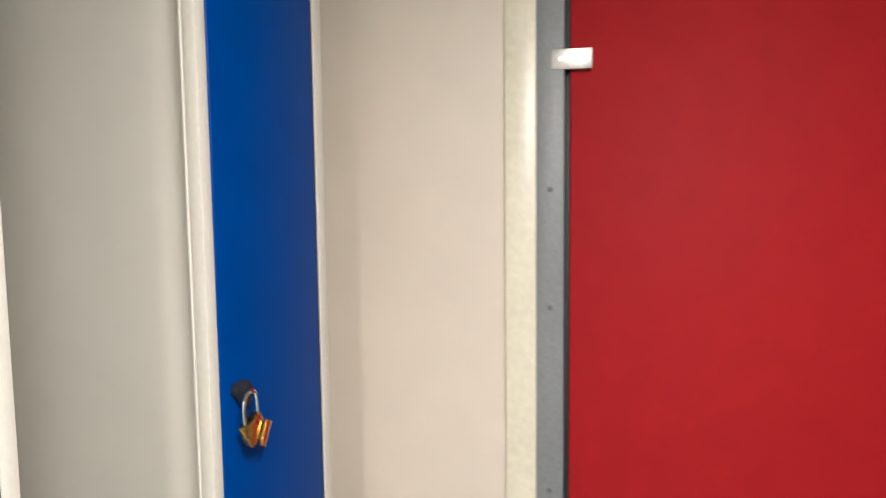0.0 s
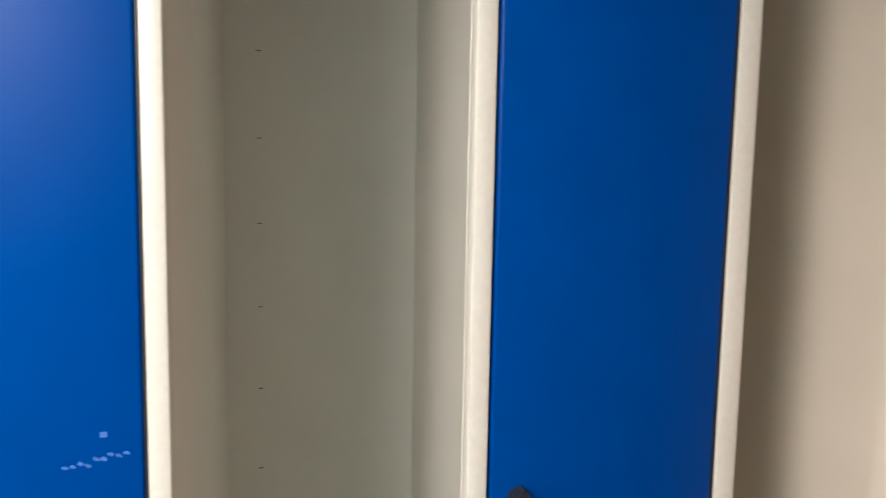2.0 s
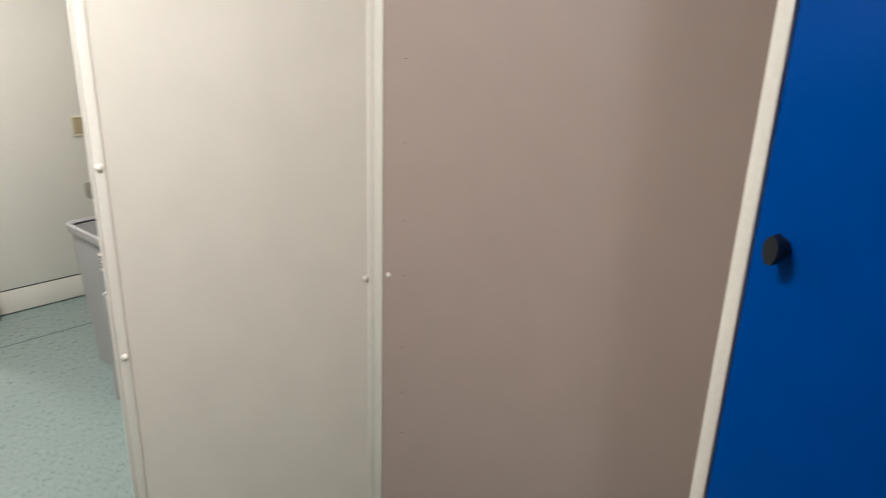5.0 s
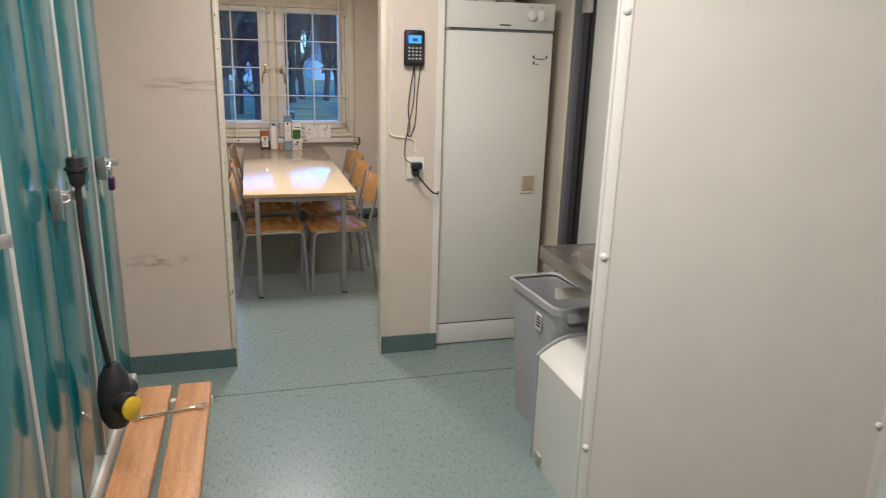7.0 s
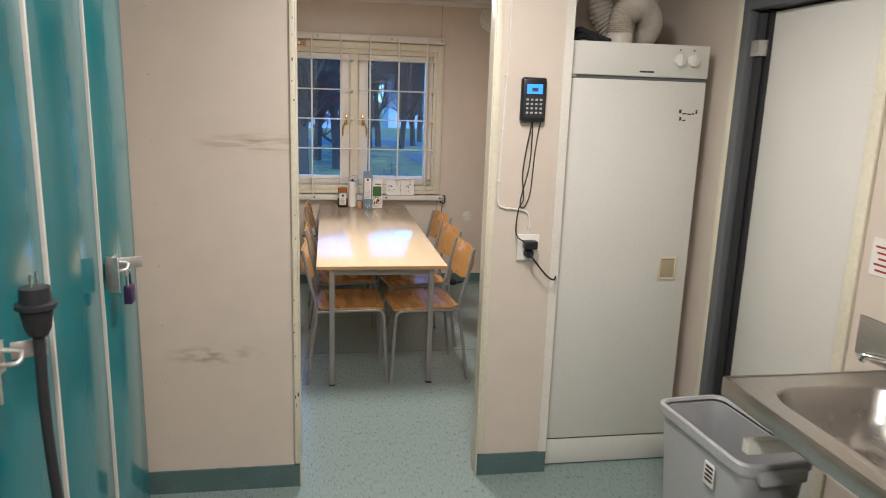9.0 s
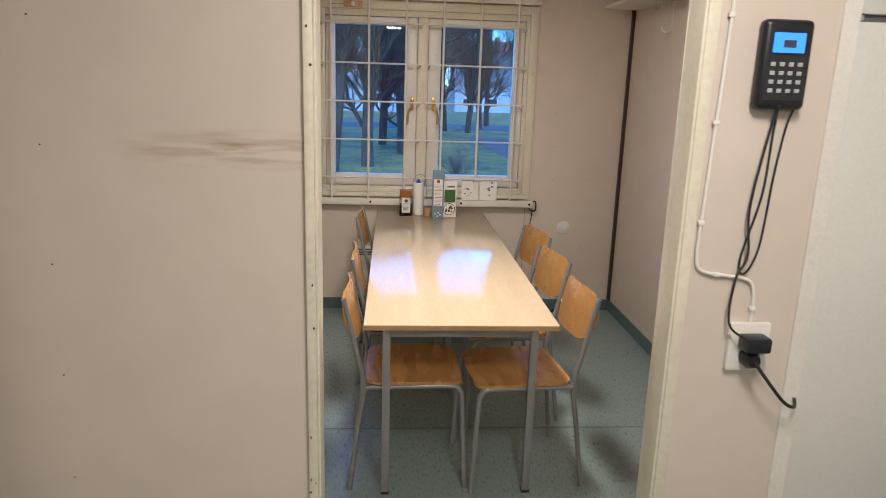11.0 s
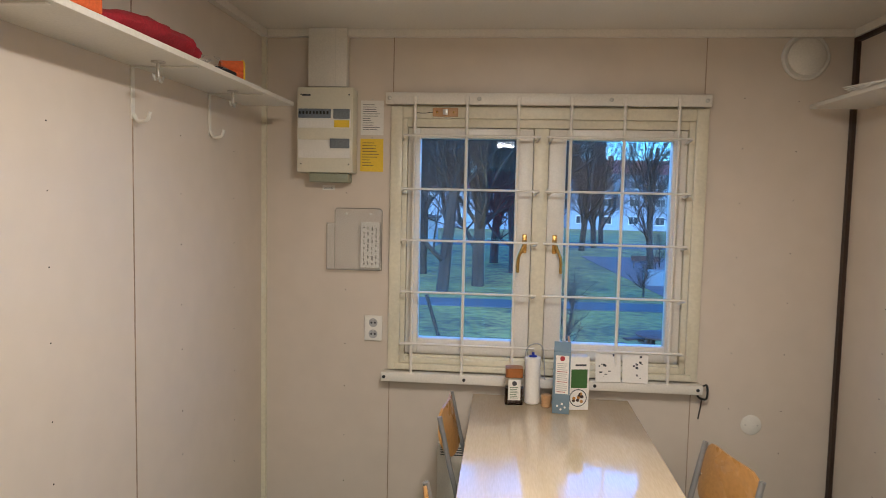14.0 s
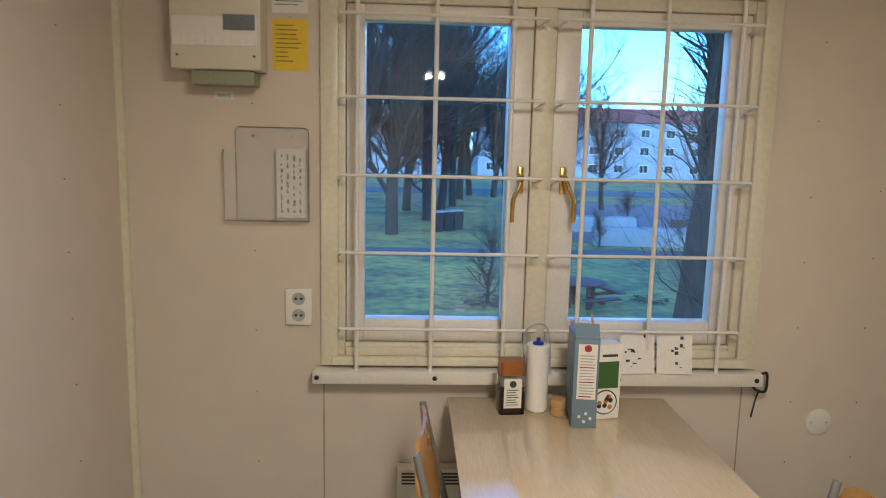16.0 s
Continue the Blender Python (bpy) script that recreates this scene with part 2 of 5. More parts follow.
def ring(bm, centre, axis, r, seg, ry=None):
    axis = Vector(axis).normalized()
    a = axis.orthogonal().normalized()
    b = axis.cross(a)
    return [bm.verts.new(Vector(centre) + a * (r * math.cos(2 * math.pi * i / seg)) + b * ((ry or r) * math.sin(2 * math.pi * i / seg))) for i in range(seg)]


def skin(bm, rings, caps=True):
    n = len(rings[0])
    for p, q in zip(rings, rings[1:]):
        for i in range(n):
            bm.faces.new((p[i], p[(i + 1) % n], q[(i + 1) % n], q[i]))
    if caps:
        bm.faces.new(list(reversed(rings[0])))
        bm.faces.new(rings[-1])
    return bm


def cyl(bm, p, q, r, seg=14, r2=None):
    d = Vector(q) - Vector(p)
    return skin(bm, [ring(bm, p, d, r, seg), ring(bm, q, d, r if r2 is None else r2, seg)])


def lathe(profile, base=(0, 0, 0), axis=(0, 0, 1), seg=24):
    """Turned body: profile rows are (radius, distance along the axis)."""
    bm = bmesh.new()
    a = Vector(axis).normalized()
    return skin(bm, [ring(bm, Vector(base) + a * h, a, max(r, 0.0004), seg) for r, h in profile])


def smooth_line(pts, n=6):
    """Catmull-Rom through the points."""
    p = [Vector(q) for q in pts]
    p = [2 * p[0] - p[1]] + p + [2 * p[-1] - p[-2]]
    out = []
    for i in range(1, len(p) - 2):
        for k in range(n):
            t = k / n
            a, b, c, d = p[i - 1:i + 3]
            out.append(0.5 * ((2 * b) + (c - a) * t + (2 * a - 5 * b + 4 * c - d) * t * t + (3 * b - a - 3 * c + d) * t ** 3))
    return out + [p[-2]]


def tube(pts, r, seg=8, bm=None, n=6, smooth=True):
    bm = bm or bmesh.new()
    p = smooth_line(pts, n) if smooth else [Vector(q) for q in pts]
    rings, a = [], None
    for i, q in enumerate(p):
        d = (p[min(i + 1, len(p) - 1)] - p[max(i - 1, 0)]).normalized()
        a = d.orthogonal().normalized() if a is None else (a - d * a.dot(d)).normalized()
        b = d.cross(a)
        rings.append([bm.verts.new(q + a * (r * math.cos(2 * math.pi * k / seg)) + b * (r * math.sin(2 * math.pi * k / seg))) for k in range(seg)])
    return skin(bm, rings)


def slab(outline, z0, z1, bevel=0.0):
    """A plate with a given outline (x, y)."""
    bm = bmesh.new()
    lo = [bm.verts.new((x, y, z0)) for x, y in outline]
    hi = [bm.verts.new((x, y, z1)) for x, y in outline]
    skin(bm, [lo, hi])
    return bm


def rounded(w, d, r, seg=5):
    """Outline of a rounded rectangle about the origin."""
    out = []
    for cx, cy, a0 in ((w / 2 - r, d / 2 - r, 0), (-w / 2 + r, d / 2 - r, 90), (-w / 2 + r, -d / 2 + r, 180), (w / 2 - r, -d / 2 + r, 270)):
        for k in range(seg + 1):
            a = radians(a0 + 90 * k / seg)
            out.append((cx + r * math.cos(a), cy + r * math.sin(a)))
    return out


def place(bm, m):
    bmesh.ops.transform(bm, matrix=m, verts=list(bm.verts))
    return bm


def mesh(name, bm, material, smooth=False):
    bmesh.ops.recalc_face_normals(bm, faces=list(bm.faces))
    me = bpy.data.meshes.new(name)
    bm.to_mesh(me)
    bm.free()
    me.materials.append(material)
    if smooth:
        me.polygons.foreach_set("use_smooth", [True] * len(me.polygons))
        me.set_sharp_from_angle(angle=radians(40))
    return new(name, me)


def part(name, bm, material, parent, label="", smooth=True):
    ob = mesh(name, bm, material, smooth)
    ob.parent = parent
    if label:
        ob["label"] = label
    return ob


def thing(name, label, category, at=(0, 0, 0), rz=0.0, group="", kind=""):
    ob = new(name)
    ob.empty_display_size = 0.05
    ob.matrix_basis = pose(*at, 0, 0, rz)
    return tagged(ob, label, category, group, kind)


def built(name, bm, material, label, category="wall"):
    return tagged(mesh(name, bm, material), label, category, kind="structure")


def whole(name, bm, material, label, category, group="", smooth=True):
    return tagged(mesh(name, bm, material, smooth), label, category, group)


# ---- setting ----
XL, XR, YS, YD, YN, ZC = -0.90, 1.93, -1.35, 3.41, 6.82, 2.45
FS = 0.975      # plan of the first room against its drawn coordinates, about the doorway wall
ZT = ZC
XE = 1.862     # face of the second room's east wall
DL, DR, DH, DT = 0.122, 0.912, 2.22, 0.06      # doorway between the rooms

floor = built("floor", box((XL - 0.1, YS - 0.1, -0.12), (XR + 0.1, YN + 0.12, 0)), M["vinyl"], "blue-green speckled vinyl floor with welded seams", "floor")
for y in (1.02, 3.15, 5.05):
    part("seam", box((XL, y - 0.003, 0), (XR, y + 0.003, 0.0012)), M["skirt"], floor)
built("ceiling", box((XL - 0.1, YS - 0.1, ZC), (XR + 0.1, YN + 0.12, ZC + 0.1)), M["ceiling"], "white painted ceiling panels", "ceiling")
built("wall_west", box((XL - 0.1, YS - 0.1, 0), (XL, YN + 0.12, ZC)), M["wall"], "beige panel wall with fine nailed joints")

# east wall with the inner doorway at the washbasin
ED0, ED1, EDH = 2.55, 3.30, 2.06
bm = bmesh.new()
bx(bm, (XR, YS - 0.1, 0), (XR + 0.1, ED0, ZT))
bx(bm, (XR, ED1, 0), (XR + 0.1, 4.14, ZT))
bx(bm, (XR, ED0, EDH), (XR + 0.1, ED1, ZT))
built("wall_east_back", box((XE, 4.20, 0), (XR + 0.1, YN + 0.12, ZC)), M["wall"], "beige panel wall with fine nailed joints")
built("wall_east", bm, M["wall"], "beige panel wall with fine nailed joints")

# end wall with the red door
RD0, RD1, RDH = -0.20, 0.65, 2.10
bm = bmesh.new()
bx(bm, (XL - 0.1, YS - 0.1, 0), (RD0 - 0.07, YS, ZT))
bx(bm, (RD1 + 0.07, YS - 0.1, 0), (XR, YS, ZT))
bx(bm, (RD0 - 0.07, YS - 0.1, RDH + 0.06), (RD1 + 0.07, YS, ZT))
built("wall_south", bm, M["wall"], "beige panel wall round the red door")

# wall between the rooms
bm = bmesh.new()
bx(bm, (XL - 0.03, YD, 0), (DL, YD + DT, ZT))
bx(bm, (DR, YD, 0), (1.20, YD + DT, ZT))
bx(bm, (DL, YD, DH), (DR, YD + DT, ZT))
built("wall_between_rooms", bm, M["wall_scuffed"], "beige panel wall with a doorway, scuffed")

# niche of the drying cabinet, boxed into the second room
bm = bmesh.new()
bx(bm, (1.20, YD, 0), (1.236, 4.16, ZT))
bx(bm, (1.236, 4.12, 0), (XR + 0.15, 4.16, ZT))
built("wall_niche", bm, M["wall"], "beige panel walls round the cabinet niche")

# partition beside the lockers: one panel from the free end to the corner, one back to the east wall
PX, PY = 1.0, 1.175
WXC, WYC = 1.585, 0.855
ang = math.degrees(math.atan2(WYC - PY, WXC - PX))
plen = math.hypot(WXC - PX, WYC - PY)
PANEL = pose(PX, PY, 0, 0, 0, ang)
BXC, BYC = 1.758, 0.215          # bend of the side panel
ang2 = math.degrees(math.atan2(BYC - WYC, BXC - WXC))
plen2 = math.hypot(BXC - WXC, WYC - BYC)
PANEL2 = pose(WXC, WYC, 0, 0, 0, ang2)
built("wall_partition", place(box((0.004, 0, 0), (plen, 0.04, ZT)), PANEL), M["board"], "cream laminated partition panel with screw caps")
# the bend shapes the soft darkening beside the lockers
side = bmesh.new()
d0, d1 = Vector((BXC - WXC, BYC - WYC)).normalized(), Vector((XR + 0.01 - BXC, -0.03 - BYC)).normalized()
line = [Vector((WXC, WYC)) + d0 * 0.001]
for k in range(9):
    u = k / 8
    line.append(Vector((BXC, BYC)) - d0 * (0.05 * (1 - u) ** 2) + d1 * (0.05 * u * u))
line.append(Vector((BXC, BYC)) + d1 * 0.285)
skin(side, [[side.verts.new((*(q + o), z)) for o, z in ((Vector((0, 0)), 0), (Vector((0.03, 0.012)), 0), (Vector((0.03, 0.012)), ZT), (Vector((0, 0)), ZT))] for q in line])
tagged(mesh("wall_partition_side", side, M["wall_pink_shade"], True), "wall panel with nailed edges, shade put into its pinkish colour, bent beside the lockers", "wall", kind="structure")

# north wall with the window
WX0, WX1, WZ0, WZ1 = -0.235, 1.20, 0.80, 2.10
bm = bmesh.new()
bx(bm, (XL, YN, 0), (WX0, YN + 0.12, ZC))
bx(bm, (WX1, YN, 0), (XR, YN + 0.12, ZC))
bx(bm, (WX0, YN, 0), (WX1, YN + 0.12, WZ0))
bx(bm, (WX0, YN, WZ1), (WX1, YN + 0.12, ZC))
built("wall_north", bm, M["wall"], "beige panel wall round the barred window")

# panel joints
jt = bmesh.new()
for x in (-0.255, 1.20):
    bx(jt, (x - 0.002, YN - 0.0025, 0.1), (x + 0.002, YN, 0.77))
    bx(jt, (x - 0.002, YN - 0.0025, 2.16), (x + 0.002, YN, ZC - 0.03))
for y in (5.62, 4.4):
    bx(jt, (XL, y - 0.002, 0.1), (XL + 0.0025, y + 0.002, ZC - 0.03))
    bx(jt, (XE - 0.0025, y - 0.002, 0.1), (XE, y + 0.002, ZC - 0.03))
built("trim_panel_joints", jt, M["dirt"], "fine dark joints between wall panels", "trim")


def boards(name, rows, material, label, category="baseboard"):
    bm = bmesh.new()
    for lo, hi in rows:
        bx(bm, lo, hi)
    return built(name, bm, material, label, category)


s = 0.008
boards("baseboard_front", [((XL, YD - s, 0), (DL - 0.002, YD, 0.10)), ((DR + 0.002, YD - s, 0), (1.236, YD, 0.10)), ((XL, -0.9, 0), (XL + s, YD - s, 0.1))],
       M["skirt"], "blue-green vinyl skirting turned up from the floor")
boards("baseboard_back", [((XL, YN - s, 0), (XE, YN, 0.08)), ((XL, YD + DT, 0), (XL + s, YN - s, 0.08)), ((XE - s, 4.212, 0), (XE, YN - s, 0.08)),
                          ((1.157 + s, 4.2115, 0), (XE - s, 4.2115 + s, 0.08)), ((1.149, YD + DT + 0.07, 0), (1.157, 4.2115, 0.08))], M["skirt"], "blue-green vinyl skirting turned up from the floor")
# cornices and corner beads of the second room
boards("trim_cornice", [((XL, YN - 0.03, ZC - 0.035), (XE, YN, ZC - 0.001)), ((XL, YD + DT, ZC - 0.035), (XL + 0.03, YN - 0.03, ZC - 0.001)),
                        ((XE - 0.03, 4.212, ZC - 0.035), (XE, YN - 0.03, ZC - 0.001))], M["white"], "white painted cornice strip", "trim")
boards("trim_corner", [((XL, YN - 0.022, 0.08), (XL + 0.022, YN, ZC - 0.035)), ((1.147, 4.203, 0.08), (1.161, 4.218, ZC - 0.001))], M["jamb"], "cream corner bead", "trim")
boards("trim_brown_corner", [((XE - 0.018, YN - 0.03, 0.08), (XE, YN, ZC - 0.035)), ((XE - 0.018, 4.22, ZC - 0.055), (XE, YN - 0.03, ZC - 0.036))], M["brown"], "dark brown stained corner trim", "trim")

# doorway lining, worn paint
lining = tagged(new("doorway_trim"), "cream painted doorway lining with chipped edges", "trim", kind="structure")
for x0, x1 in ((DL - 0.02, DL), (DR, DR + 0.026)):
    part("jamb", box((x0, YD - 0.012, 0.10 if x0 > 5 else 0.11), (x1, YD - 0.0005, DH + 0.03), 0.002), M["jamb"], lining)
    part("jamb", box((x0, YD + DT + 0.0005, 0.09), (x1, YD + DT + 0.012, DH + 0.03), 0.002), M["jamb"], lining)
for x0, x1 in ((DL, DL + 0.007), (DR - 0.007, DR)):
    part("jamb_lining", box((x0, YD - 0.010, 0), (x1, YD + DT + 0.010, DH), 0.002), M["jamb"], lining)
part("head_lining", box((DL + 0.007, YD - 0.010, DH - 0.012), (DR - 0.007, YD + DT + 0.010, DH), 0.002), M["jamb"], lining)
rng = random.Random(4)
for i in range(16):
    z = rng.uniform(0.3, 2.1)
    x = rng.uniform(DL - 0.017, DL - 0.003)
    w, h = rng.uniform(0.001, 0.004), rng.uniform(0.003, 0.014)
    part("chip", slab([(x + w * math.cos(a) * rng.uniform(0.6, 1), z + h * math.sin(a) * rng.uniform(0.6, 1)) for a in [k * 0.7 for k in range(9)]], 0, 0.0006), M["weathered"], lining).matrix_basis = Matrix.Translation((0, YD - 0.0121, 0)) @ pose(0, 0, 0, 90)

# trims at the ends of the partition
ptrim = tagged(new("partition_trim"), "grey-white plastic edge trim with domed screw caps", "trim", kind="structure")
part("edge_strip", place(box((-0.004, -0.006, 0), (0.0035, 0.046, ZT), 0.002), PANEL), M["plastic"], ptrim)
part("edge_strip", place(box((0.004, -0.005, 0), (0.03, -0.0005, ZT), 0.002), PANEL), M["plastic"], ptrim)
part("corner_strip", place(box((plen - 0.018, -0.004, 0), (plen + 0.003, -0.0005, ZT), 0.001), PANEL), M["plastic"], ptrim)
part("corner_strip", place(box((0.004, -0.004, 0), (0.03, 0.0005, ZT), 0.001), PANEL2), M["locker_in"], ptrim)
for z in (1.20, 0.72, 1.72):
    part("screw_cap", place(lathe([(0.009, 0), (0.009, 0.002), (0.006, 0.006), (0.001, 0.0075)], (0.017, -0.005, z), (0, -1, 0), 14), PANEL), M["plastic"], ptrim)
part("screw_cap", place(lathe([(0.007, 0), (0.007, 0.002), (0.005, 0.005), (0.001, 0.006)], (plen - 0.024, -0.0045, 0.878), (0, -1, 0), 14), PANEL), M["plastic"], ptrim)
part("screw_cap", place(lathe([(0.007, 0), (0.007, 0.002), (0.005, 0.005), (0.001, 0.006)], (0.048, 0.001, 0.893), (0, -1, 0), 14), PANEL2), M["plastic"], ptrim)
for z in (0.42, 0.55, 0.69, 0.90, 1.05, 1.25, 1.45):
    for x in (0.09,):
        part("nail", place(box((x, 0.0, z), (x + 0.009, 0.0012, z + 0.002)), PANEL2), M["brown"], ptrim)

# ---- red door ----
door = tagged(new("door_1"), "red painted door in a grey steel frame, closed", "door", kind="structure")
part("leaf", box((RD0, YS - 0.06, 0.01), (RD1 - 0.012, YS - 0.018, RDH), 0.003), M["red"], door)
for x0, x1 in ((RD0 - 0.065, RD0 - 0.004), (RD1, RD1 + 0.062)):
    part("frame", box((x0, YS - 0.1, 0), (x1, YS - 0.004, RDH + 0.05), 0.002), M["grey_frame"], door)
part("frame", box((RD0 - 0.004, YS - 0.1, RDH + 0.006), (RD1, YS - 0.004, RDH + 0.05), 0.002), M["grey_frame"], door)
part("seal", box((RD1 - 0.012, YS - 0.075, 0), (RD1 - 0.001, YS - 0.03, RDH), 0.002), M["rubber"], door)
for x0, x1 in ((RD0 - 0.13, RD0 - 0.06), (RD1 + 0.058, RD1 + 0.125)):
    part("architrave", box((x0, YS + 0.0005, 0), (x1, YS + 0.014, RDH + 0.1), 0.003), M["jamb"], door)
# unseen dark plate added to block outside light at the door's seams
part("backing", box((RD0 - 0.06, YS - 0.13, 0), (RD1 + 0.06, YS - 0.101, RDH + 0.05)), M["dark_frame"], door)
latch = part("latch_plate", box((RD1 - 0.056, YS - 0.018, 1.843), (RD1 + 0.028, YS - 0.002, 1.885), 0.0015), M["zinc"], door, "scratched zinc latch plate")
for x in (RD1 - 0.03, RD1 + 0.008):
    part("screw", lathe([(0.005, 0), (0.004, 0.003)], (x, YS - 0.002, 1.864), (0, 1, 0), 10), M["chrome"], latch)
for z in (0.95, 1.35, 1.6):
    part("rivet", lathe([(0.006, 0), (0.005, 0.003)], (RD1 + 0.03, YS - 0.004, z), (0, 1, 0), 10), M["dark_frame"], door)

# ---- inner door by the washbasin ----
door2 = tagged(new("door_2"), "pale grey door leaf ajar in a dark frame", "door", kind="structure")
part("leaf", box((XR + 0.045, ED0 + 0.02, 0.01), (XR + 0.085, ED1 - 0.12, EDH - 0.055), 0.003), M["appliance"], door2)
part("frame", box((XR - 0.02, ED1 - 0.05, 0), (XR + 0.1, ED1, EDH), 0.003), M["dark_frame"], door2)
part("frame", box((XR - 0.02, ED0, EDH - 0.045), (XR + 0.1, ED1 - 0.05, EDH), 0.003), M["dark_frame"], door2)
part("frame", box((XR + 0.0, ED0, 0), (XR + 0.1, ED0 + 0.015, EDH - 0.045), 0.003), M["jamb"], door2)
part("seal", tube([(XR + 0.02, ED1 - 0.085, 0.02), (XR + 0.02, ED1 - 0.08, 1.0), (XR + 0.02, ED1 - 0.085, EDH - 0.06)], 0.022, 8), M["rubber"], door2)
part("seal_backing", box((XR + 0.03, ED1 - 0.12, 0.01), (XR + 0.09, ED1 - 0.05, EDH - 0.045), 0.002), M["rubber"], door2)
part("architrave", box((XR - 0.014, ED1, 0), (XR - 0.0005, ED1 + 0.05, EDH + 0.05), 0.003), M["jamb"], door2)
part("architrave", box((XR - 0.014, ED0 - 0.05, 0), (XR - 0.0005, ED0, EDH + 0.05), 0.003), M["jamb"], door2)
part("architrave", box((XR - 0.014, ED0, EDH), (XR - 0.0005, ED1, EDH + 0.05), 0.003), M["jamb"], door2)
part("hinge", box((XR - 0.008, ED1 - 0.115, 1.84), (XR + 0.04, ED1 - 0.06, 1.9), 0.003), M["zinc"], door2)
bm = bx(bmesh.new(), (XR + 0.1005, ED0 - 0.02, 0), (XR + 0.12, ED1 + 0.02, EDH + 0.02))
built("wall_behind_door", bm, M["wall"], "plain wall closing the opening")

# ---- ceiling lamps, the middle one added unseen ----
for x, y, watts in LAMPS:
    lamp = thing("ceiling_lamp", "white oblong ceiling lamp with a frosted diffuser, lit", "ceiling lamp", (x, y, ZC), group="ceiling lamps")
    part("housing", box((-0.12, -0.32, -0.04), (0.12, 0.32, -0.001), 0.004), M["white"], lamp)
    part("diffuser", place(slab(rounded(0.22, 0.60, 0.02), -0.065, -0.041), Matrix()), M["lamp"], lamp)
    ld = bpy.data.lights.new("lamp_light", "AREA")
    ld.shape, ld.size, ld.size_y, ld.energy, ld.color = "RECTANGLE", 0.22, 0.60, watts, LAMP_COLOR
    lo = new("lamp_light", ld)
    lo.matrix_world = pose(x, y, ZC - 0.075)

# nail heads along the wall panels
nb = bmesh.new()
rn = random.Random(77)
for x in (-0.42, -0.84):
    for k in range(9):
        bx(nb, (x - 0.0015, YD + 0.0688, 0.25 + k * 0.24), (x + 0.0015, YD + 0.07, 0.253 + k * 0.24))
for y in (5.2, 5.95, 6.45):
    for k in range(9):
        z = 0.25 + k * 0.2 + rn.uniform(-0.02, 0.02)
        bx(nb, (XL, y - 0.002, z), (XL + 0.0012, y + 0.002, z + 0.004))
        bx(nb, (XE - 0.0012, y - 0.002, z), (XE, y + 0.002, z + 0.004))
for x in (-0.48, 1.38, 1.62):
    for k in range(9):
        z = 0.22 + k * 0.24 + rn.uniform(-0.02, 0.02)
        bx(nb, (x - 0.002, YN - 0.0012, z), (x + 0.002, YN, z + 0.004))
tagged(mesh("nail_heads", nb, M["brown"]), "small dark nail heads in the wall panels", "nails", kind="stuff")

# ---- window ----
win = tagged(new("window_1"), "cream painted double casement window, both sashes closed", "window", kind="structure")
G = YN + 0.05
def bar(name, x0, x1, z0, z1, y0, y1, m="jamb", parent=win, bev=0.004):
    return part(name, box((x0, y0, z0), (x1, y1, z1), bev), M[m], parent)
bar("casing", -0.262, -0.205, 0.81, 2.09, YN - 0.02, YN)
bar("casing", 1.165, 1.222, 0.81, 2.09, YN - 0.02, YN)
bar("casing", -0.205, 1.165, 2.035, 2.09, YN - 0.02, YN)
bar("window_frame", -0.233, -0.183, 0.80, 2.10, YN + 0.001, YN + 0.11)
bar("window_frame", 1.14, 1.198, 0.80, 2.10, YN + 0.001, YN + 0.11)
bar("window_frame", -0.183, 1.14, 1.995, 2.10, YN + 0.001, YN + 0.11)
bar("window_frame", -0.183, 1.14, 0.80, 0.885, YN + 0.001, YN + 0.11)
bar("mullion", 0.424, 0.494, 0.885, 1.995, YN + 0.001, YN + 0.11)
bar("window_sill", -0.225, 1.19, 0.815, 0.845, YN - 0.035, YN)
bar("sill_ledge", -0.18, 1.14, 0.845, 0.875, YN - 0.018, YN)
for x0, x1, g0, g1, hx in ((-0.181, 0.422, -0.122, 0.345, 0.392), (0.496, 1.138, 0.578, 1.072, 0.535)):
    sash = part("sash", box((x0, YN + 0.016, 0.887), (g0, YN + 0.08, 1.993), 0.004), M["white"], win)
    bar("stile", g1, x1, 0.887, 1.993, YN + 0.016, YN + 0.08, "white", sash)
    bar("rail", g0, g1, 1.944, 1.993, YN + 0.016, YN + 0.08, "white", sash)
    bar("rail", g0, g1, 0.887, 0.964, YN + 0.016, YN + 0.08, "white", sash)
    pane = part("pane", box((g0 - 0.004, G - 0.002, 0.96), (g1 + 0.004, G + 0.002, 1.948)), M["glass"], win, smooth=False)
    pane.visible_shadow = False
    handle = part("handle", box((hx - 0.011, YN + 0.004, 1.40), (hx + 0.011, YN + 0.016, 1.49), 0.004), M["brass"], win, "brass casement handle")
    d = 1 if hx > 0.46 else -1
    part("lever", tube([(hx, YN + 0.004, 1.46), (hx, YN - 0.03, 1.455), (hx + 0.012 * d, YN - 0.04, 1.42), (hx + 0.028 * d, YN - 0.04, 1.38), (hx + 0.03 * d, YN - 0.04, 1.31)], 0.008, 10), M["brass"], handle)

grille = thing("window_grille", "white painted steel window grille bolted to two rails", "grille", (0, 0, 0))
GY = YN - 0.055
rail = part("top_rail", box((-0.285, YN - 0.05, 2.097), (1.222, YN - 0.021, 2.152), 0.004), M["white"], grille)
rail2 = part("bottom_rail", box((-0.285, YN - 0.07, 0.762), (1.238, YN - 0.0005, 0.806), 0.004), M["white"], grille)
for x in (-0.265, 0.16, 0.77, 1.2):
    part("bolt", lathe([(0.010, 0), (0.010, 0.004), (0.006, 0.007)], (x, YN - 0.05, 2.124), (0, -1, 0), 12), M["zinc"], rail)
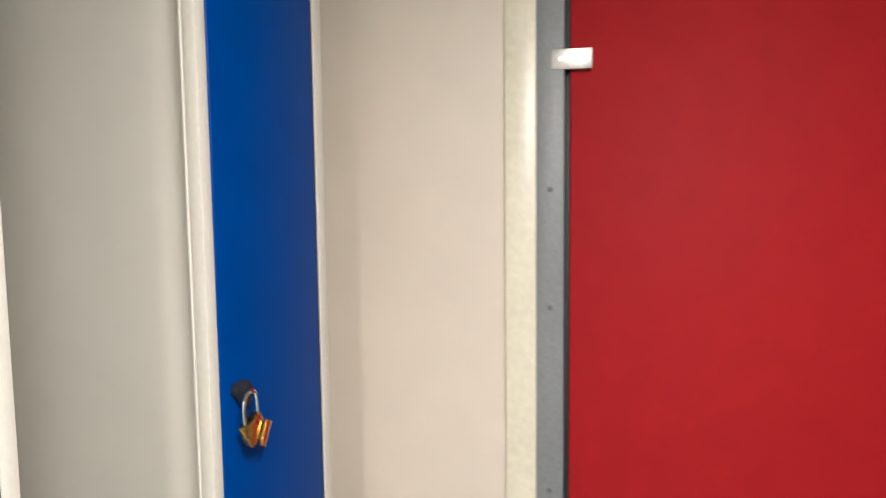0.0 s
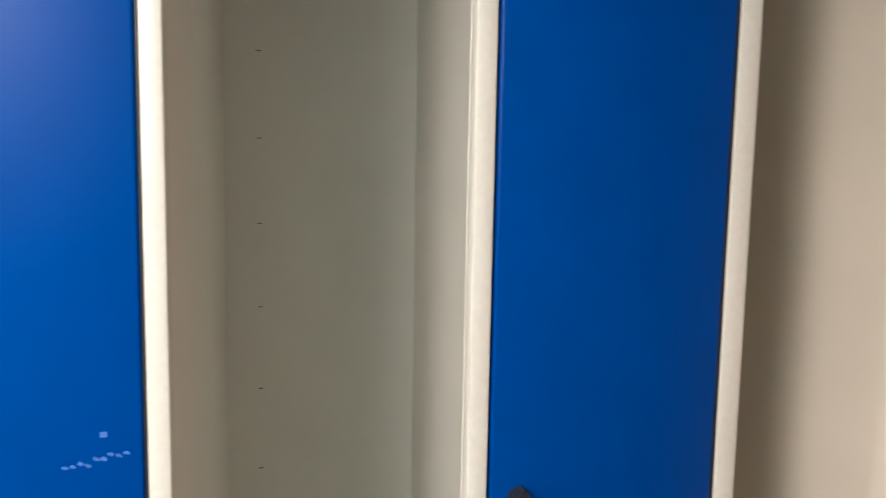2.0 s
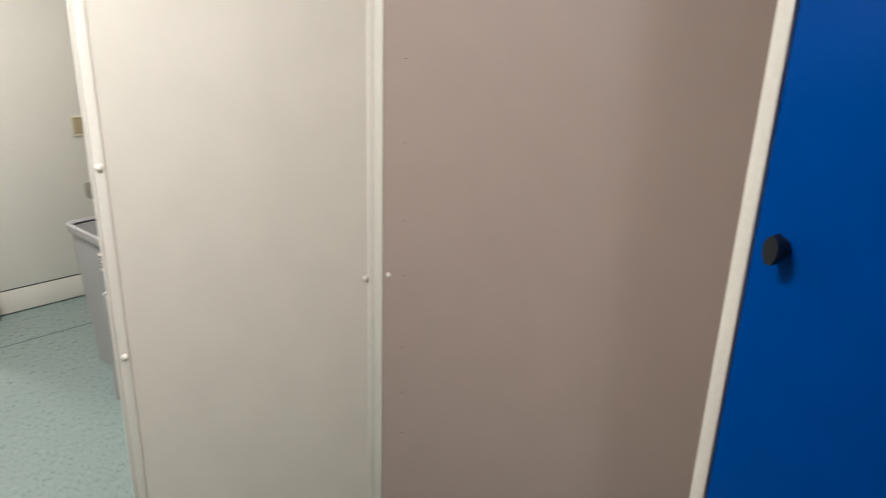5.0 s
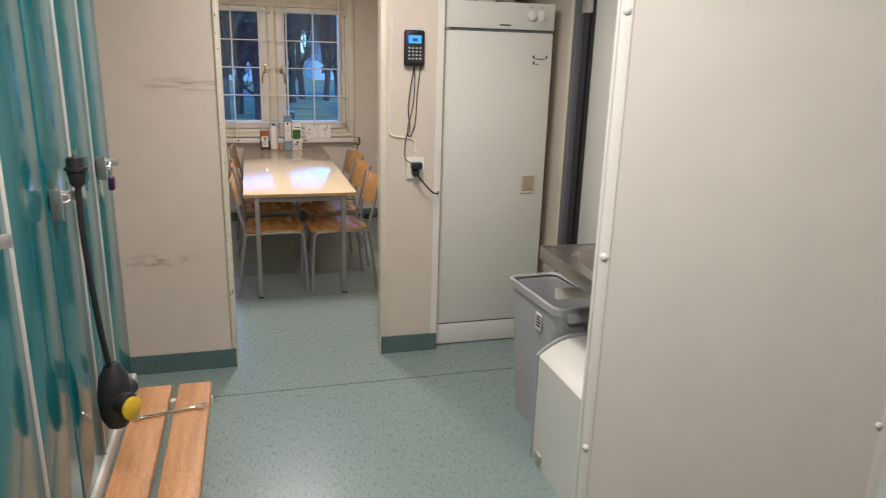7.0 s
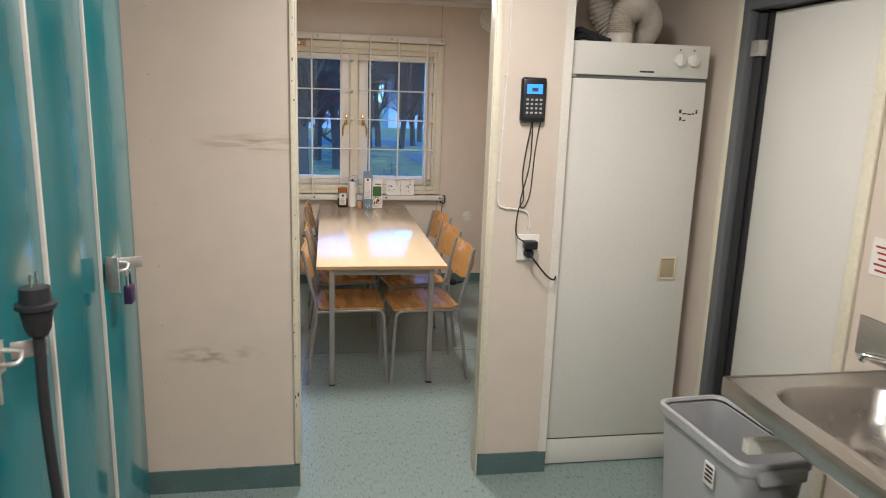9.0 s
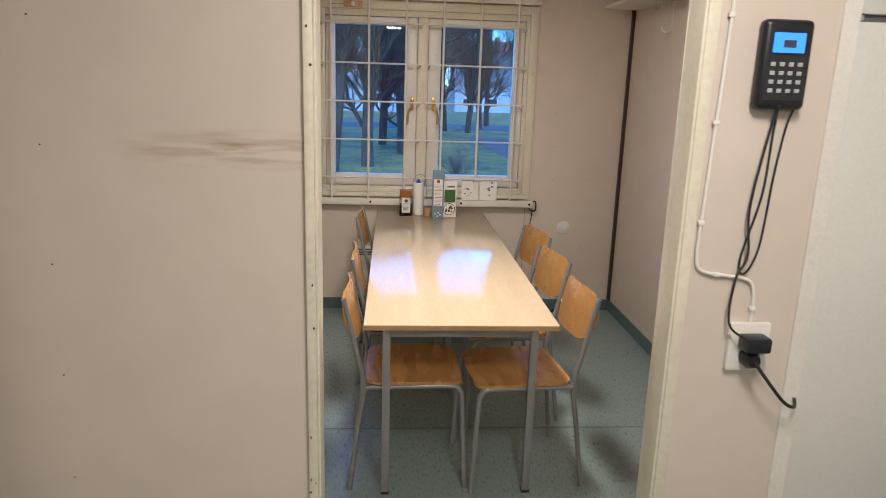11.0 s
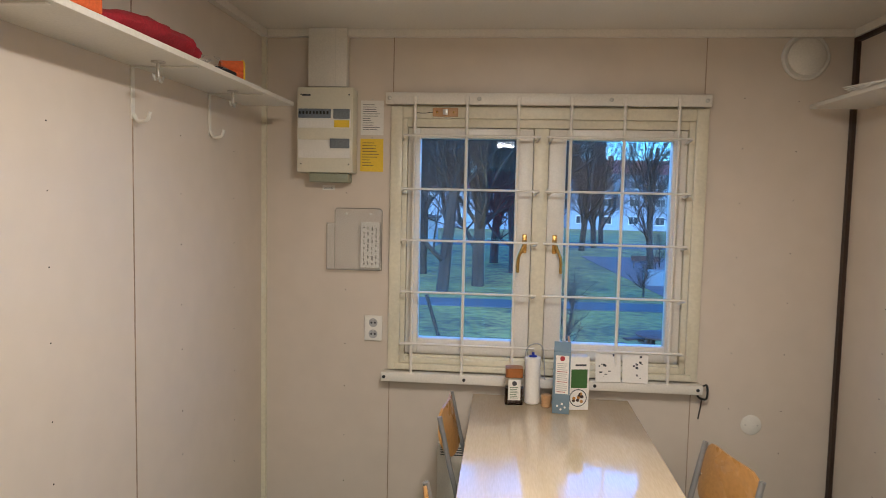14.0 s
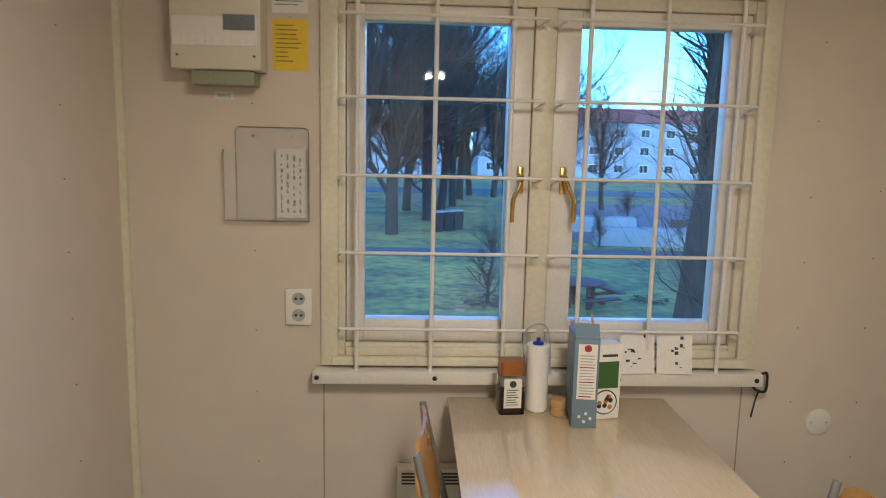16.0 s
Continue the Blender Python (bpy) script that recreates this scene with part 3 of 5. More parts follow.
for x in (-0.27, 0.12, 0.74, 1.215):
    part("bolt", lathe([(0.008, 0), (0.008, 0.003), (0.004, 0.005)], (x, YN - 0.07, 0.785), (0, -1, 0), 12), M["rubber"], rail2)
for x in (-0.141, 0.105, 0.346, 0.590, 0.834, 1.078):
    b_ = part("upright", cyl(bmesh.new(), (x, GY, 0.79), (x, GY, 2.125), 0.0075, 12), M["white"], grille)
    part("lug", box((x - 0.010, GY - 0.008, 2.10), (x + 0.010, GY + 0.006, 2.135), 0.003), M["white"], b_)
for z in (1.949, 1.697, 1.453, 1.204, 0.951):
    for x0, x1 in ((-0.195, 0.452), (0.478, 1.135)):
        part("cross_bar", cyl(bmesh.new(), (x0, GY - 0.012, z), (x1, GY - 0.012, z), 0.0055, 10), M["white"], grille)
    for x in (-0.2, 0.44, 0.50, 1.13):
        part("bracket", tube([(x + 0.01, GY - 0.008, z - 0.004), (x, GY + 0.02, z - 0.012), (x - 0.005, YN + 0.004, z - 0.02)], 0.005, 6, n=3), M["white"], grille)
lock = thing("cable_lock", "black bracket hanging from the end of the grille rail", "lock", (1.235, YN - 0.04, 0.75))
part("loop", tube([(0.012, 0, 0.05), (0.03, 0, 0.05), (0.03, 0, -0.01), (0, 0, -0.01), (-0.01, 0.01, 0.0)], 0.005, 6), M["rubber"], lock)
part("tail", tube([(0.01, 0.005, -0.01), (0.012, 0.03, -0.06), (0.005, 0.035, -0.12)], 0.003, 6), M["rubber"], lock)
dial = thing("thermometer_block", "small brown wooden block with a metal catch", "window catch", (0.0, YN - 0.021, 2.062))
part("block", box((-0.06, -0.016, -0.02), (0.06, 0, 0.02), 0.003), M["wood_light"], dial)
part("plate", box((-0.012, -0.020, -0.012), (0.012, -0.0165, 0.014), 0.001), M["zinc"], dial)
for x in (-0.04, 0.04):
    part("screw", lathe([(0.005, 0), (0.003, 0.002)], (x, -0.016, 0), (0, -1, 0), 10), M["brass"], dial)
part("string", tube([(-0.06, -0.004, 0), (-0.11, -0.002, -0.004), (-0.15, 0, 0)], 0.0015, 5), M["rubber"], dial)

# ---- dining table ----
TX0, TX1, TY0, TY1, TZ = 0.165, 0.897, 4.485, 6.755, 0.72
table = thing("dining_table", "long birch laminate table with grey steel legs", "table", (0, 0, 0))
part("tabletop", box((TX0, TY0, TZ - 0.022), (TX1, TY1, TZ), 0.003), M["laminate"], table)
part("edge_band", box((TX0 - 0.001, TY0 - 0.0015, TZ - 0.021), (TX1 + 0.001, TY0 - 0.0002, TZ - 0.002), 0.0004), M["edge_band"], table)
for x in (TX0 + 0.07, TX1 - 0.10):
    for y in (TY0 + 0.03, TY1 - 0.06):
        leg = part("leg", box((x, y, 0.008), (x + 0.03, y + 0.03, TZ - 0.0225), 0.003), M["tube"], table)
        part("foot", box((x - 0.001, y - 0.001, 0), (x + 0.031, y + 0.031, 0.012), 0.002), M["rubber"], leg)
for y in (TY0 + 0.035, TY1 - 0.055):
    part("apron", box((TX0 + 0.1005, y, TZ - 0.06), (TX1 - 0.1005, y + 0.02, TZ - 0.0225), 0.002), M["tube"], table)
for x in (TX0 + 0.075, TX1 - 0.095):
    part("apron", box((x, TY0 + 0.0605, TZ - 0.06), (x + 0.02, TY1 - 0.0605, TZ - 0.0225), 0.002), M["tube"], table)

# ---- chairs ----
def curved_panel(w, h, t, sag, r, nx=12, ny=8):
    """Bent plywood plate in x (width) and z (height), bowed along y."""
    bm = bmesh.new()
    out = rounded(w, h, r, 6)
    def y_at(x):
        return -sag * (1 - (2 * x / w) ** 2)
    fr = [[], []]
    cols = []
    for i in range(nx + 1):
        x = -w / 2 + w * i / nx
        edge = abs(x) - (w / 2 - r)
        hz = h / 2 if edge <= 0 else h / 2 - r + math.sqrt(max(r * r - edge * edge, 0))
        hz = max(hz, 0.004)
        cols.append([(x, y_at(x), -hz + 2 * hz * k / ny) for k in range(ny + 1)])
    f = [[bm.verts.new(p) for p in c] for c in cols]
    b = [[bm.verts.new((p[0], p[1] + t, p[2])) for p in c] for c in cols]
    for i in range(nx):
        for k in range(ny):
            bm.faces.new((f[i][k], f[i + 1][k], f[i + 1][k + 1], f[i][k + 1]))
            bm.faces.new((b[i][k], b[i][k + 1], b[i + 1][k + 1], b[i + 1][k]))
    for k in range(ny):
        bm.faces.new((f[0][k], f[0][k + 1], b[0][k + 1], b[0][k]))
        bm.faces.new((f[nx][k + 1], f[nx][k], b[nx][k], b[nx][k + 1]))
    for i in range(nx):
        bm.faces.new((f[i + 1][0], f[i][0], b[i][0], b[i + 1][0]))
        bm.faces.new((f[i][ny], f[i + 1][ny], b[i + 1][ny], b[i][ny]))
    return bm


def chair(at, rz, label):
    """Stacking chair, front towards +x."""
    c = thing("dining_chair", label, "chair", at, rz, group="chairs round the table")
    seat = part("seat", place(slab(rounded(0.385, 0.395, 0.06), 0, 0.011), Matrix.Translation((0.005, 0, 0.447))), M["ply"], c)
    for v in seat.data.vertices:
        v.co.z -= 0.016 * (1 - min(1, (v.co.y / 0.2) ** 2)) * 0.4 + (0.03 * max(0, (v.co.x - 0.13) / 0.07) ** 2 * 0.5)
    m = Matrix.Translation((-0.258, 0, 0.703)) @ pose(0, 0, 0, 0, -12, 0) @ pose(0, 0, 0, 0, 0, 90)
    back = part("backrest", place(curved_panel(0.375, 0.205, 0.010, 0.03, 0.088), m), M["ply"], c)
    for y in (-0.165, 0.165):
        for z in (-0.03,):
            part("rivet", place(lathe([(0.008, 0), (0.006, 0.003)], (0, 0, 0), (0, -1, 0), 10), m @ pose(y, -0.007, z)), M["chrome"], back)
    for sgn in (-1, 1):
        y = 0.188 * sgn
        part("leg", tube([(-0.245, y * 1.08, 0), (-0.215, y, 0.25), (-0.19, y * 0.98, 0.44), (-0.225, y * 0.97, 0.60), (-0.268, y * 0.96, 0.79)], 0.0105, 10), M["tube"], c)
        part("leg", tube([(0.215, y * 1.05, 0), (0.195, y, 0.36), (0.183, y, 0.42), (0.15, y, 0.437), (0.0, y, 0.436), (-0.19, y * 0.98, 0.43)], 0.0105, 10), M["tube"], c)
    part("stretcher", cyl(bmesh.new(), (-0.19, -0.185, 0.432), (-0.19, 0.185, 0.432), 0.009, 10), M["tube"], c)
    part("stretcher", cyl(bmesh.new(), (0.12, -0.188, 0.434), (0.12, 0.188, 0.434), 0.009, 10), M["tube"], c)
    return c


first = chair((0.355, 4.76, 0), 0, "beech plywood stacking chair with grey tube legs")
for x, y, rz in ((0.35, 5.36, 2), (0.335, 6.33, -3)):
    copy_thing(first, pose(x, y, 0, 0, 0, rz))
for x, y, rz in ((0.785, 4.74, 186), (0.80, 5.27, 191), (0.825, 5.80, 192)):
    copy_thing(first, pose(x, y, 0, 0, 0, rz))

# ---- drying cabinet ----
CX0, CX1, CY, CZ = 1.246, 1.869, 3.453, 1.89
cab = thing("drying_cabinet", "tall white drying cabinet with two dials and a recessed handle", "drying cabinet", (0, 0, 0))
part("body", box((CX0, CY + 0.02, 0.005), (CX1, CY + 0.62, CZ - 0.001), 0.004), M["appliance"], cab)
part("plinth", box((CX0, CY + 0.004, 0.006), (CX1, CY + 0.019, 0.128), 0.003), M["appliance"], cab)
# dark sheet that paints the shade in the gaps round the cabinet door
part("door_gap_shade", box((CX0 + 0.002, CY + 0.008, 0.127), (CX1 - 0.002, CY + 0.0195, 1.757)), M["dark_frame"], cab, smooth=False)
cd = part("door", box((CX0, CY, 0.136), (CX1, CY + 0.0075, 1.742), 0.003), M["appliance"], cab)
panel = part("control_panel", box((CX0 - 0.002, CY - 0.004, 1.756), (CX1 + 0.002, CY + 0.019, CZ), 0.006), M["appliance"], cab)
hx, hz = 1.773, 0.935
for lo, hi in (((hx - 0.043, CY - 0.007, hz - 0.052), (hx - 0.033, CY - 0.0005, hz + 0.052)), ((hx + 0.033, CY - 0.007, hz - 0.052), (hx + 0.043, CY - 0.0005, hz + 0.052)),
               ((hx - 0.033, CY - 0.007, hz + 0.042), (hx + 0.033, CY - 0.0005, hz + 0.052)), ((hx - 0.033, CY - 0.007, hz - 0.052), (hx + 0.033, CY - 0.0005, hz - 0.042))):
    part("handle_rim", box(lo, hi, 0.002), M["cream_plastic"], cd)
part("handle_cup", box((hx - 0.033, CY - 0.0025, hz - 0.042), (hx + 0.033, CY - 0.0006, hz + 0.042), 0.0005), M["cup"], cd)
for x in (1.733, 1.796):
    k = part("dial", lathe([(0.026, 0), (0.025, 0.012), (0.021, 0.016), (0.002, 0.017)], (x, CY - 0.004, 1.828), (0, -1, 0), 24), M["plastic"], panel)
    part("pointer", box((x - 0.004, CY - 0.028, 1.806), (x + 0.004, CY - 0.021, 1.850), 0.002), M["plastic"], k)
    part("mark", box((x - 0.003, CY - 0.0055, 1.866), (x + 0.003, CY - 0.0042, 1.872)), M["ink"], panel)
part("badge", box((1.555, CY - 0.0055, 1.773), (1.62, CY - 0.0042, 1.780)), M["ink"], panel)
part("hinge", box((CX0 + 0.004, CY - 0.003, 1.744), (CX0 + 0.03, CY + 0.01, 1.755), 0.001), M["zinc"], cab)
for i, (dx, dz, w) in enumerate(((0, 0, 0.012), (0.016, -0.004, 0.02), (0.04, -0.006, 0.016), (0.06, -0.004, 0.012), (0.078, 0.0, 0.008), (0.004, -0.03, 0.01), (0.02, -0.032, 0.014))):
    part("handwriting", box((1.755 + dx, CY - 0.0009, 1.612 + dz), (1.755 + dx + w, CY - 0.0002, 1.616 + dz + (0.012 if i in (0, 4, 5) else 0.002))), M["ink"], cd)

def hose(pts, r, pitch=0.016):
    """Ribbed hose along a line."""
    bm = bmesh.new()
    p = smooth_line(pts, 24)
    rings, a, run = [], None, 0.0
    for i, q in enumerate(p):
        d = (p[min(i + 1, len(p) - 1)] - p[max(i - 1, 0)]).normalized()
        a = d.orthogonal().normalized() if a is None else (a - d * a.dot(d)).normalized()
        b = d.cross(a)
        rr = r * (1 + 0.07 * (1 if i % 2 else -1))
        rings.append([bm.verts.new(q + a * (rr * math.cos(2 * math.pi * k / 20)) + b * (rr * math.sin(2 * math.pi * k / 20))) for k in range(20)])
    return skin(bm, rings)
duct = thing("exhaust_hose", "cream ribbed flexible exhaust hose on the drying cabinet", "hose", (0, 0, CZ))
part("collar", lathe([(0.062, 0), (0.062, 0.05), (0.058, 0.055)], (1.545 - 0, CY + 0.22, 0)), M["duct"], duct)
part("hose", hose([(1.545, CY + 0.22, 0.04), (1.56, CY + 0.22, 0.13), (1.63, CY + 0.23, 0.17), (1.70, CY + 0.26, 0.12), (1.70, CY + 0.33, 0.06), (1.62, CY + 0.40, 0.07), (1.52, CY + 0.42, 0.2), (1.53, CY + 0.42, 0.52)], 0.058), M["duct"], duct)
coil = thing("coiled_cable", "black coiled cable on top of the drying cabinet", "cable")
for i in range(7):
    rr = random.Random(i)
    part("loop", tube([(1.27 + rr.uniform(0, 0.05), CY + 0.1 + rr.uniform(0, 0.1), CZ + 0.012), (1.32 + rr.uniform(0, 0.06), CY + 0.12 + rr.uniform(0, 0.1), CZ + rr.uniform(0.03, 0.06)), (1.40 + rr.uniform(0, 0.06), CY + 0.1 + rr.uniform(0, 0.1), CZ + 0.012)], 0.012, 6), M["darkcloth"], coil)

# edge strip of the niche
boards("trim_niche", [((1.200, YD - 0.006, 0.10), (1.238, YD - 0.0005, ZT))], M["white"], "white edge strip at the niche", "trim")

# ---- washbasin ----
SX0, SX1, SY0, SY1, SZ = 1.365, 1.925, 1.23, 2.30, 0.90
sink = thing("steel_sink", "stainless steel sink counter with a long pressed bowl", "sink", (0, 0, 0))
def basin():
    bm = bmesh.new()
    cx, cy = (SX0 + SX1) / 2 - 0.02, (SY0 + SY1) / 2
    outer = [bm.verts.new(p) for p in ()]
    rings = []
    for w, d, r, z in ((0.40, 0.90, 0.10, 0.0), (0.385, 0.885, 0.095, -0.008), (0.36, 0.86, 0.09, -0.08), (0.31, 0.80, 0.10, -0.13), (0.20, 0.68, 0.09, -0.145)):
        rings.append([bm.verts.new((cx + x, cy + y, SZ + z)) for x, y in rounded(w, d, r, 6)])
    skin(bm, rings, caps=False)
    bm.faces.new(rings[-1])
    n = len(rings[0])
    rim = []
    for v in rings[0]:
        dx, dy = v.co.x - cx, v.co.y - cy
        k = min((SX1 - cx if dx > 0 else cx - SX0) / max(abs(dx), 1e-6), (SY1 - cy) / max(abs(dy), 1e-6))
        rim.append(bm.verts.new((cx + dx * k, cy + dy * k, SZ)))
    for i in range(n):
        bm.faces.new((rings[0][i], rings[0][(i + 1) % n], rim[(i + 1) % n], rim[i]))
    return bm
top = part("bowl", basin(), M["steel"], sink)
part("front_lip", box((SX0 - 0.004, SY0, SZ - 0.05), (SX0 + 0.004, SY1, SZ + 0.003), 0.002), M["steel"], sink)
part("end_lip", box((SX0 + 0.004, SY1 - 0.004, SZ - 0.05), (SX1, SY1 + 0.004, SZ + 0.003), 0.002), M["steel"], sink)
part("back_splash", box((SX1 - 0.006, SY0, SZ + 0.001), (SX1 - 0.001, SY1 + 0.16, SZ + 0.125), 0.003), M["steel"], sink)
part("drain", lathe([(0.035, 0), (0.03, 0.003), (0.012, 0.002)], (1.62, 1.55, SZ - 0.1455)), M["chrome"], sink)
for y in (SY0 + 0.05, SY1 - 0.08):
    part("bracket", box((SX0 + 0.05, y, SZ - 0.20), (SX1, y + 0.03, SZ - 0.16), 0.003), M["white"], sink)
part("waste_pipe", tube([(1.62, 1.55, SZ - 0.15), (1.62, 1.55, SZ - 0.33), (1.66, 1.55, SZ - 0.40), (1.80, 1.55, SZ - 0.36), (XR, 1.55, SZ - 0.36)], 0.02, 10), M["plastic"], sink)
tap = thing("mixer_tap", "chrome single-lever mixer tap on the sink", "tap", (1.86, 2.02, SZ + 0.0005))
part("base", lathe([(0.027, 0), (0.027, 0.01), (0.021, 0.02), (0.021, 0.09), (0.024, 0.10), (0.024, 0.125), (0.015, 0.14)]), M["chrome"], tap)
part("spout", tube([(0, 0, 0.05), (-0.06, 0.05, 0.075), (-0.12, 0.10, 0.10), (-0.17, 0.14, 0.105), (-0.18, 0.148, 0.09)], 0.011, 10), M["chrome"], tap)
part("lever", tube([(0, 0, 0.13), (-0.03, 0.01, 0.15), (-0.10, 0.035, 0.155)], 0.008, 8), M["chrome"], tap)

mir = thing("mirror", "frameless wall mirror on small clips", "mirror", (XR, 1.93, 1.30))
part("glass", box((-0.008, -0.35, 0.0), (-0.002, 0.42, 0.62), 0.001), M["mirror"], mir)
part("clip", box((-0.016, 0.30, -0.02), (-0.001, 0.34, 0.012), 0.002), M["dark_frame"], mir)
warn = thing("orange_sticker", "orange and white sticker above the mirror", "sticker", (XR, 2.26, 1.94))
part("backing", box((-0.004, -0.08, 0), (-0.0005, 0.06, 0.05), 0.001), M["paper"], warn)
part("stripe", box((-0.0055, -0.08, 0.022), (-0.0042, 0.06, 0.05)), M["orange"], warn)
note = thing("notice", "white paper notice with lines of red text", "notice", (XR, 2.40, 1.21))
part("sheet", box((-0.002, -0.075, -0.055), (-0.0005, 0.065, 0.06)), M["paper"], note)
for i in range(5):
    part("text_line", box((-0.003, -0.055 + 0.01 * (i % 2), 0.03 - i * 0.018), (-0.0022, 0.05 - 0.008 * (i % 3), 0.036 - i * 0.018)), M["redink"], note)

# ---- bins ----
bin1 = thing("waste_bin", "open grey plastic waste bin with a rolled rim", "waste bin", (1.545, 2.50, 0), 4)
def tub(w0, d0, w1, d1, h, t):
    bm = bmesh.new()
    rows = [(w0, d0, 0.0), (w1, d1, h), (w1 - 2 * t, d1 - 2 * t, h), (w0 - 2 * t, d0 - 2 * t, 0.01)]
    rings = [[bm.verts.new((x, y, z)) for x, y in rounded(w, d, 0.045, 5)] for w, d, z in rows]
    return skin(bm, rings)
part("body", tub(0.19, 0.36, 0.245, 0.465, 0.625, 0.006), M["grey_plastic"], bin1)
def rim(w, d, h, z):
    bm = bmesh.new()
    rows = [(w, d, z - h), (w + 0.016, d + 0.016, z - h), (w + 0.02, d + 0.02, z - 0.004), (w + 0.012, d + 0.012, z), (w - 0.004, d - 0.004, z), (w - 0.012, d - 0.012, z - 0.01)]
    rings = [[bm.verts.new((x, y, q)) for x, y in rounded(a, b, 0.045, 5)] for a, b, q in rows]
    return skin(bm, rings, caps=False)
part("rim", rim(0.247, 0.467, 0.035, 0.645), M["grey_plastic"], bin1)
part("front_grip", box((-0.08, -0.262, 0.585), (0.08, -0.235, 0.628), 0.008), M["grey_plastic"], bin1)
sk = part("sticker", box((-0.128, -0.11, 0.50), (-0.1255, -0.06, 0.575), 0.0005), M["paper"], bin1, "white label with dark print")
for i in range(4):
    part("print", box((-0.1292, -0.105, 0.515 + i * 0.014), (-0.1282, -0.068, 0.523 + i * 0.014)), M["ink"], sk)

bin2 = thing("pedal_bin", "large white bin with an arched lid and a yellow label", "waste bin", (1.53, 1.93, 0))
def arch(w, d, h, rise, n=14):
    prof = [(-w / 2, 0)] + [(-w / 2 + w * k / n, h + rise * math.sin(math.pi * k / n) ** 0.8) for k in range(n + 1)] + [(w / 2, 0)]
    bm = bmesh.new()
    a = [bm.verts.new((x, -d / 2, z)) for x, z in prof]
    b = [bm.verts.new((x, d / 2, z)) for x, z in prof]
    return skin(bm, [a, b])
part("body", arch(0.35, 0.58, 0.465, 0.07), M["appliance"], bin2)
part("end_cap", place(arch(0.365, 0.012, 0.47, 0.078), Matrix.Translation((0, 0.297, 0))), M["grey_plastic"], bin2)
lab = part("sticker", box((-0.05, -0.2, 0.5355), (0.05, -0.08, 0.5375)), M["yellow"], bin2, "yellow label")
for i in range(5):
    part("print", box((-0.04, -0.185 + i * 0.02, 0.5377), (0.035, -0.178 + i * 0.02, 0.5382)), M["ink"], lab)
part("pedal", box((-0.185, 0.20, 0.02), (-0.166, 0.26, 0.06), 0.004), M["zinc"], bin2)

# ---- blue lockers ----
bl = thing("blue_locker_bank", "cream steel locker bank with blue doors, one compartment without door", "locker", (1.224, -0.40, 0.10), -13.25)
LZ = 2.16
EDGES = ((0.210, 0.188), (-0.052, -0.072), (-0.355, -0.376), (-0.639, -0.664))
for y1, y0 in EDGES:
    part("post", box((0, y0, 0.06), (0.024, y1, LZ), 0.0025), M["locker_white"], bl)
for y in (0.203, -0.0615, -0.417, -0.658):
    part("side_panel", box((0.024, y - 0.004, 0.06), (0.645, y + 0.004, LZ), 0.0), M["locker_in"], bl, smooth=False)
part("back_panel", box((0.645, -0.662, 0.06), (0.652, 0.207, LZ), 0.0), M["locker_in"], bl, smooth=False)
part("roof", box((0, -0.664, LZ), (0.652, 0.21, LZ + 0.02), 0.002), M["locker_white"], bl)
part("base", box((0.02, -0.66, -0.10), (0.62, 0.205, 0.06), 0.002), M["locker_white"], bl)
part("lip", box((0.0255, -0.413, 0.06), (0.030, -0.3555, LZ), 0.0015), M["locker_in"], bl)
for i, z in enumerate((0.85, 1.0, 1.15, 1.3, 1.45, 1.6, 1.75)):
    part("slot", box((0.6435, -0.130, z), (0.6448, -0.122, z + 0.0015)), M["brown"], bl)
for y1, y0, padlocked in ((0.185, -0.049, False), (-0.379, -0.636, True)):
    d = part("door", box((0.001, y0, 0.085), (0.020, y1, LZ - 0.025), 0.004, 3), M["blue"], bl, "blue enamelled steel door")
    part("hanging_strip", box((0.0022, y0 - 0.0026, 0.09), (0.02, y0 - 0.0004, LZ - 0.03)), M["rubber"], d, smooth=False)
    ky = 0.148 if not padlocked else -0.409
    kn = part("knob", lathe([(0.011, 0), (0.012, 0.006), (0.010, 0.012)], (0.001, ky, 1.215), (-1, 0, 0), 20), M["black"], d, "black turning latch")
    part("grip", place(slab([(0.0, 0.024), (0.010, 0.017), (0.016, 0.004), (0.014, -0.012), (0.006, -0.026), (-0.006, -0.026), (-0.014, -0.012), (-0.016, 0.004), (-0.010, 0.017)], 0.008, 0.024), pose(0.0, ky, 1.215, 0, 0, -90) @ pose(0, 0, 0, 90, 0, 0) @ Matrix.Diagonal((0.62, 0.72, 1, 1))), M["black"], kn)
    if not padlocked:
        rs = random.Random(3)
        for k in range(9):
            y, z = -0.034 + 0.0065 * k, 1.288 - 0.0016 * k + rs.uniform(-0.003, 0.003)
            part("scratch", place(slab([(math.cos(a) * rs.uniform(0.002, 0.0045), math.sin(a) * rs.uniform(0.001, 0.0022)) for a in [q * 0.9 for q in range(7)]], 0, 0.0004), pose(0.0009, y, z, 0, -90, 0) @ pose(0, 0, 0, 0, 0, 70)), M["scratch"], d)
        part("scratch", box((0.0004, -0.018, 1.302), (0.0009, -0.012, 1.307)), M["scratch"], d)
pad = thing("padlock", "brass padlock with its key hanging from the latch", "padlock", bl.matrix_basis @ Vector((-0.028, -0.409, 1.180)), -13.25)
body = part("body", place(box((-0.008, -0.020, -0.036), (0.008, 0.020, 0), 0.003), pose(0, 0.006, -0.004, -24, 0, 0)), M["brass"], pad)
part("shackle", tube([(0, 0.016, -0.008), (0, 0.017, 0.02), (0, 0.005, 0.036), (0, -0.010, 0.03), (0, -0.013, -0.008)], 0.003, 8), M["chrome"], pad)
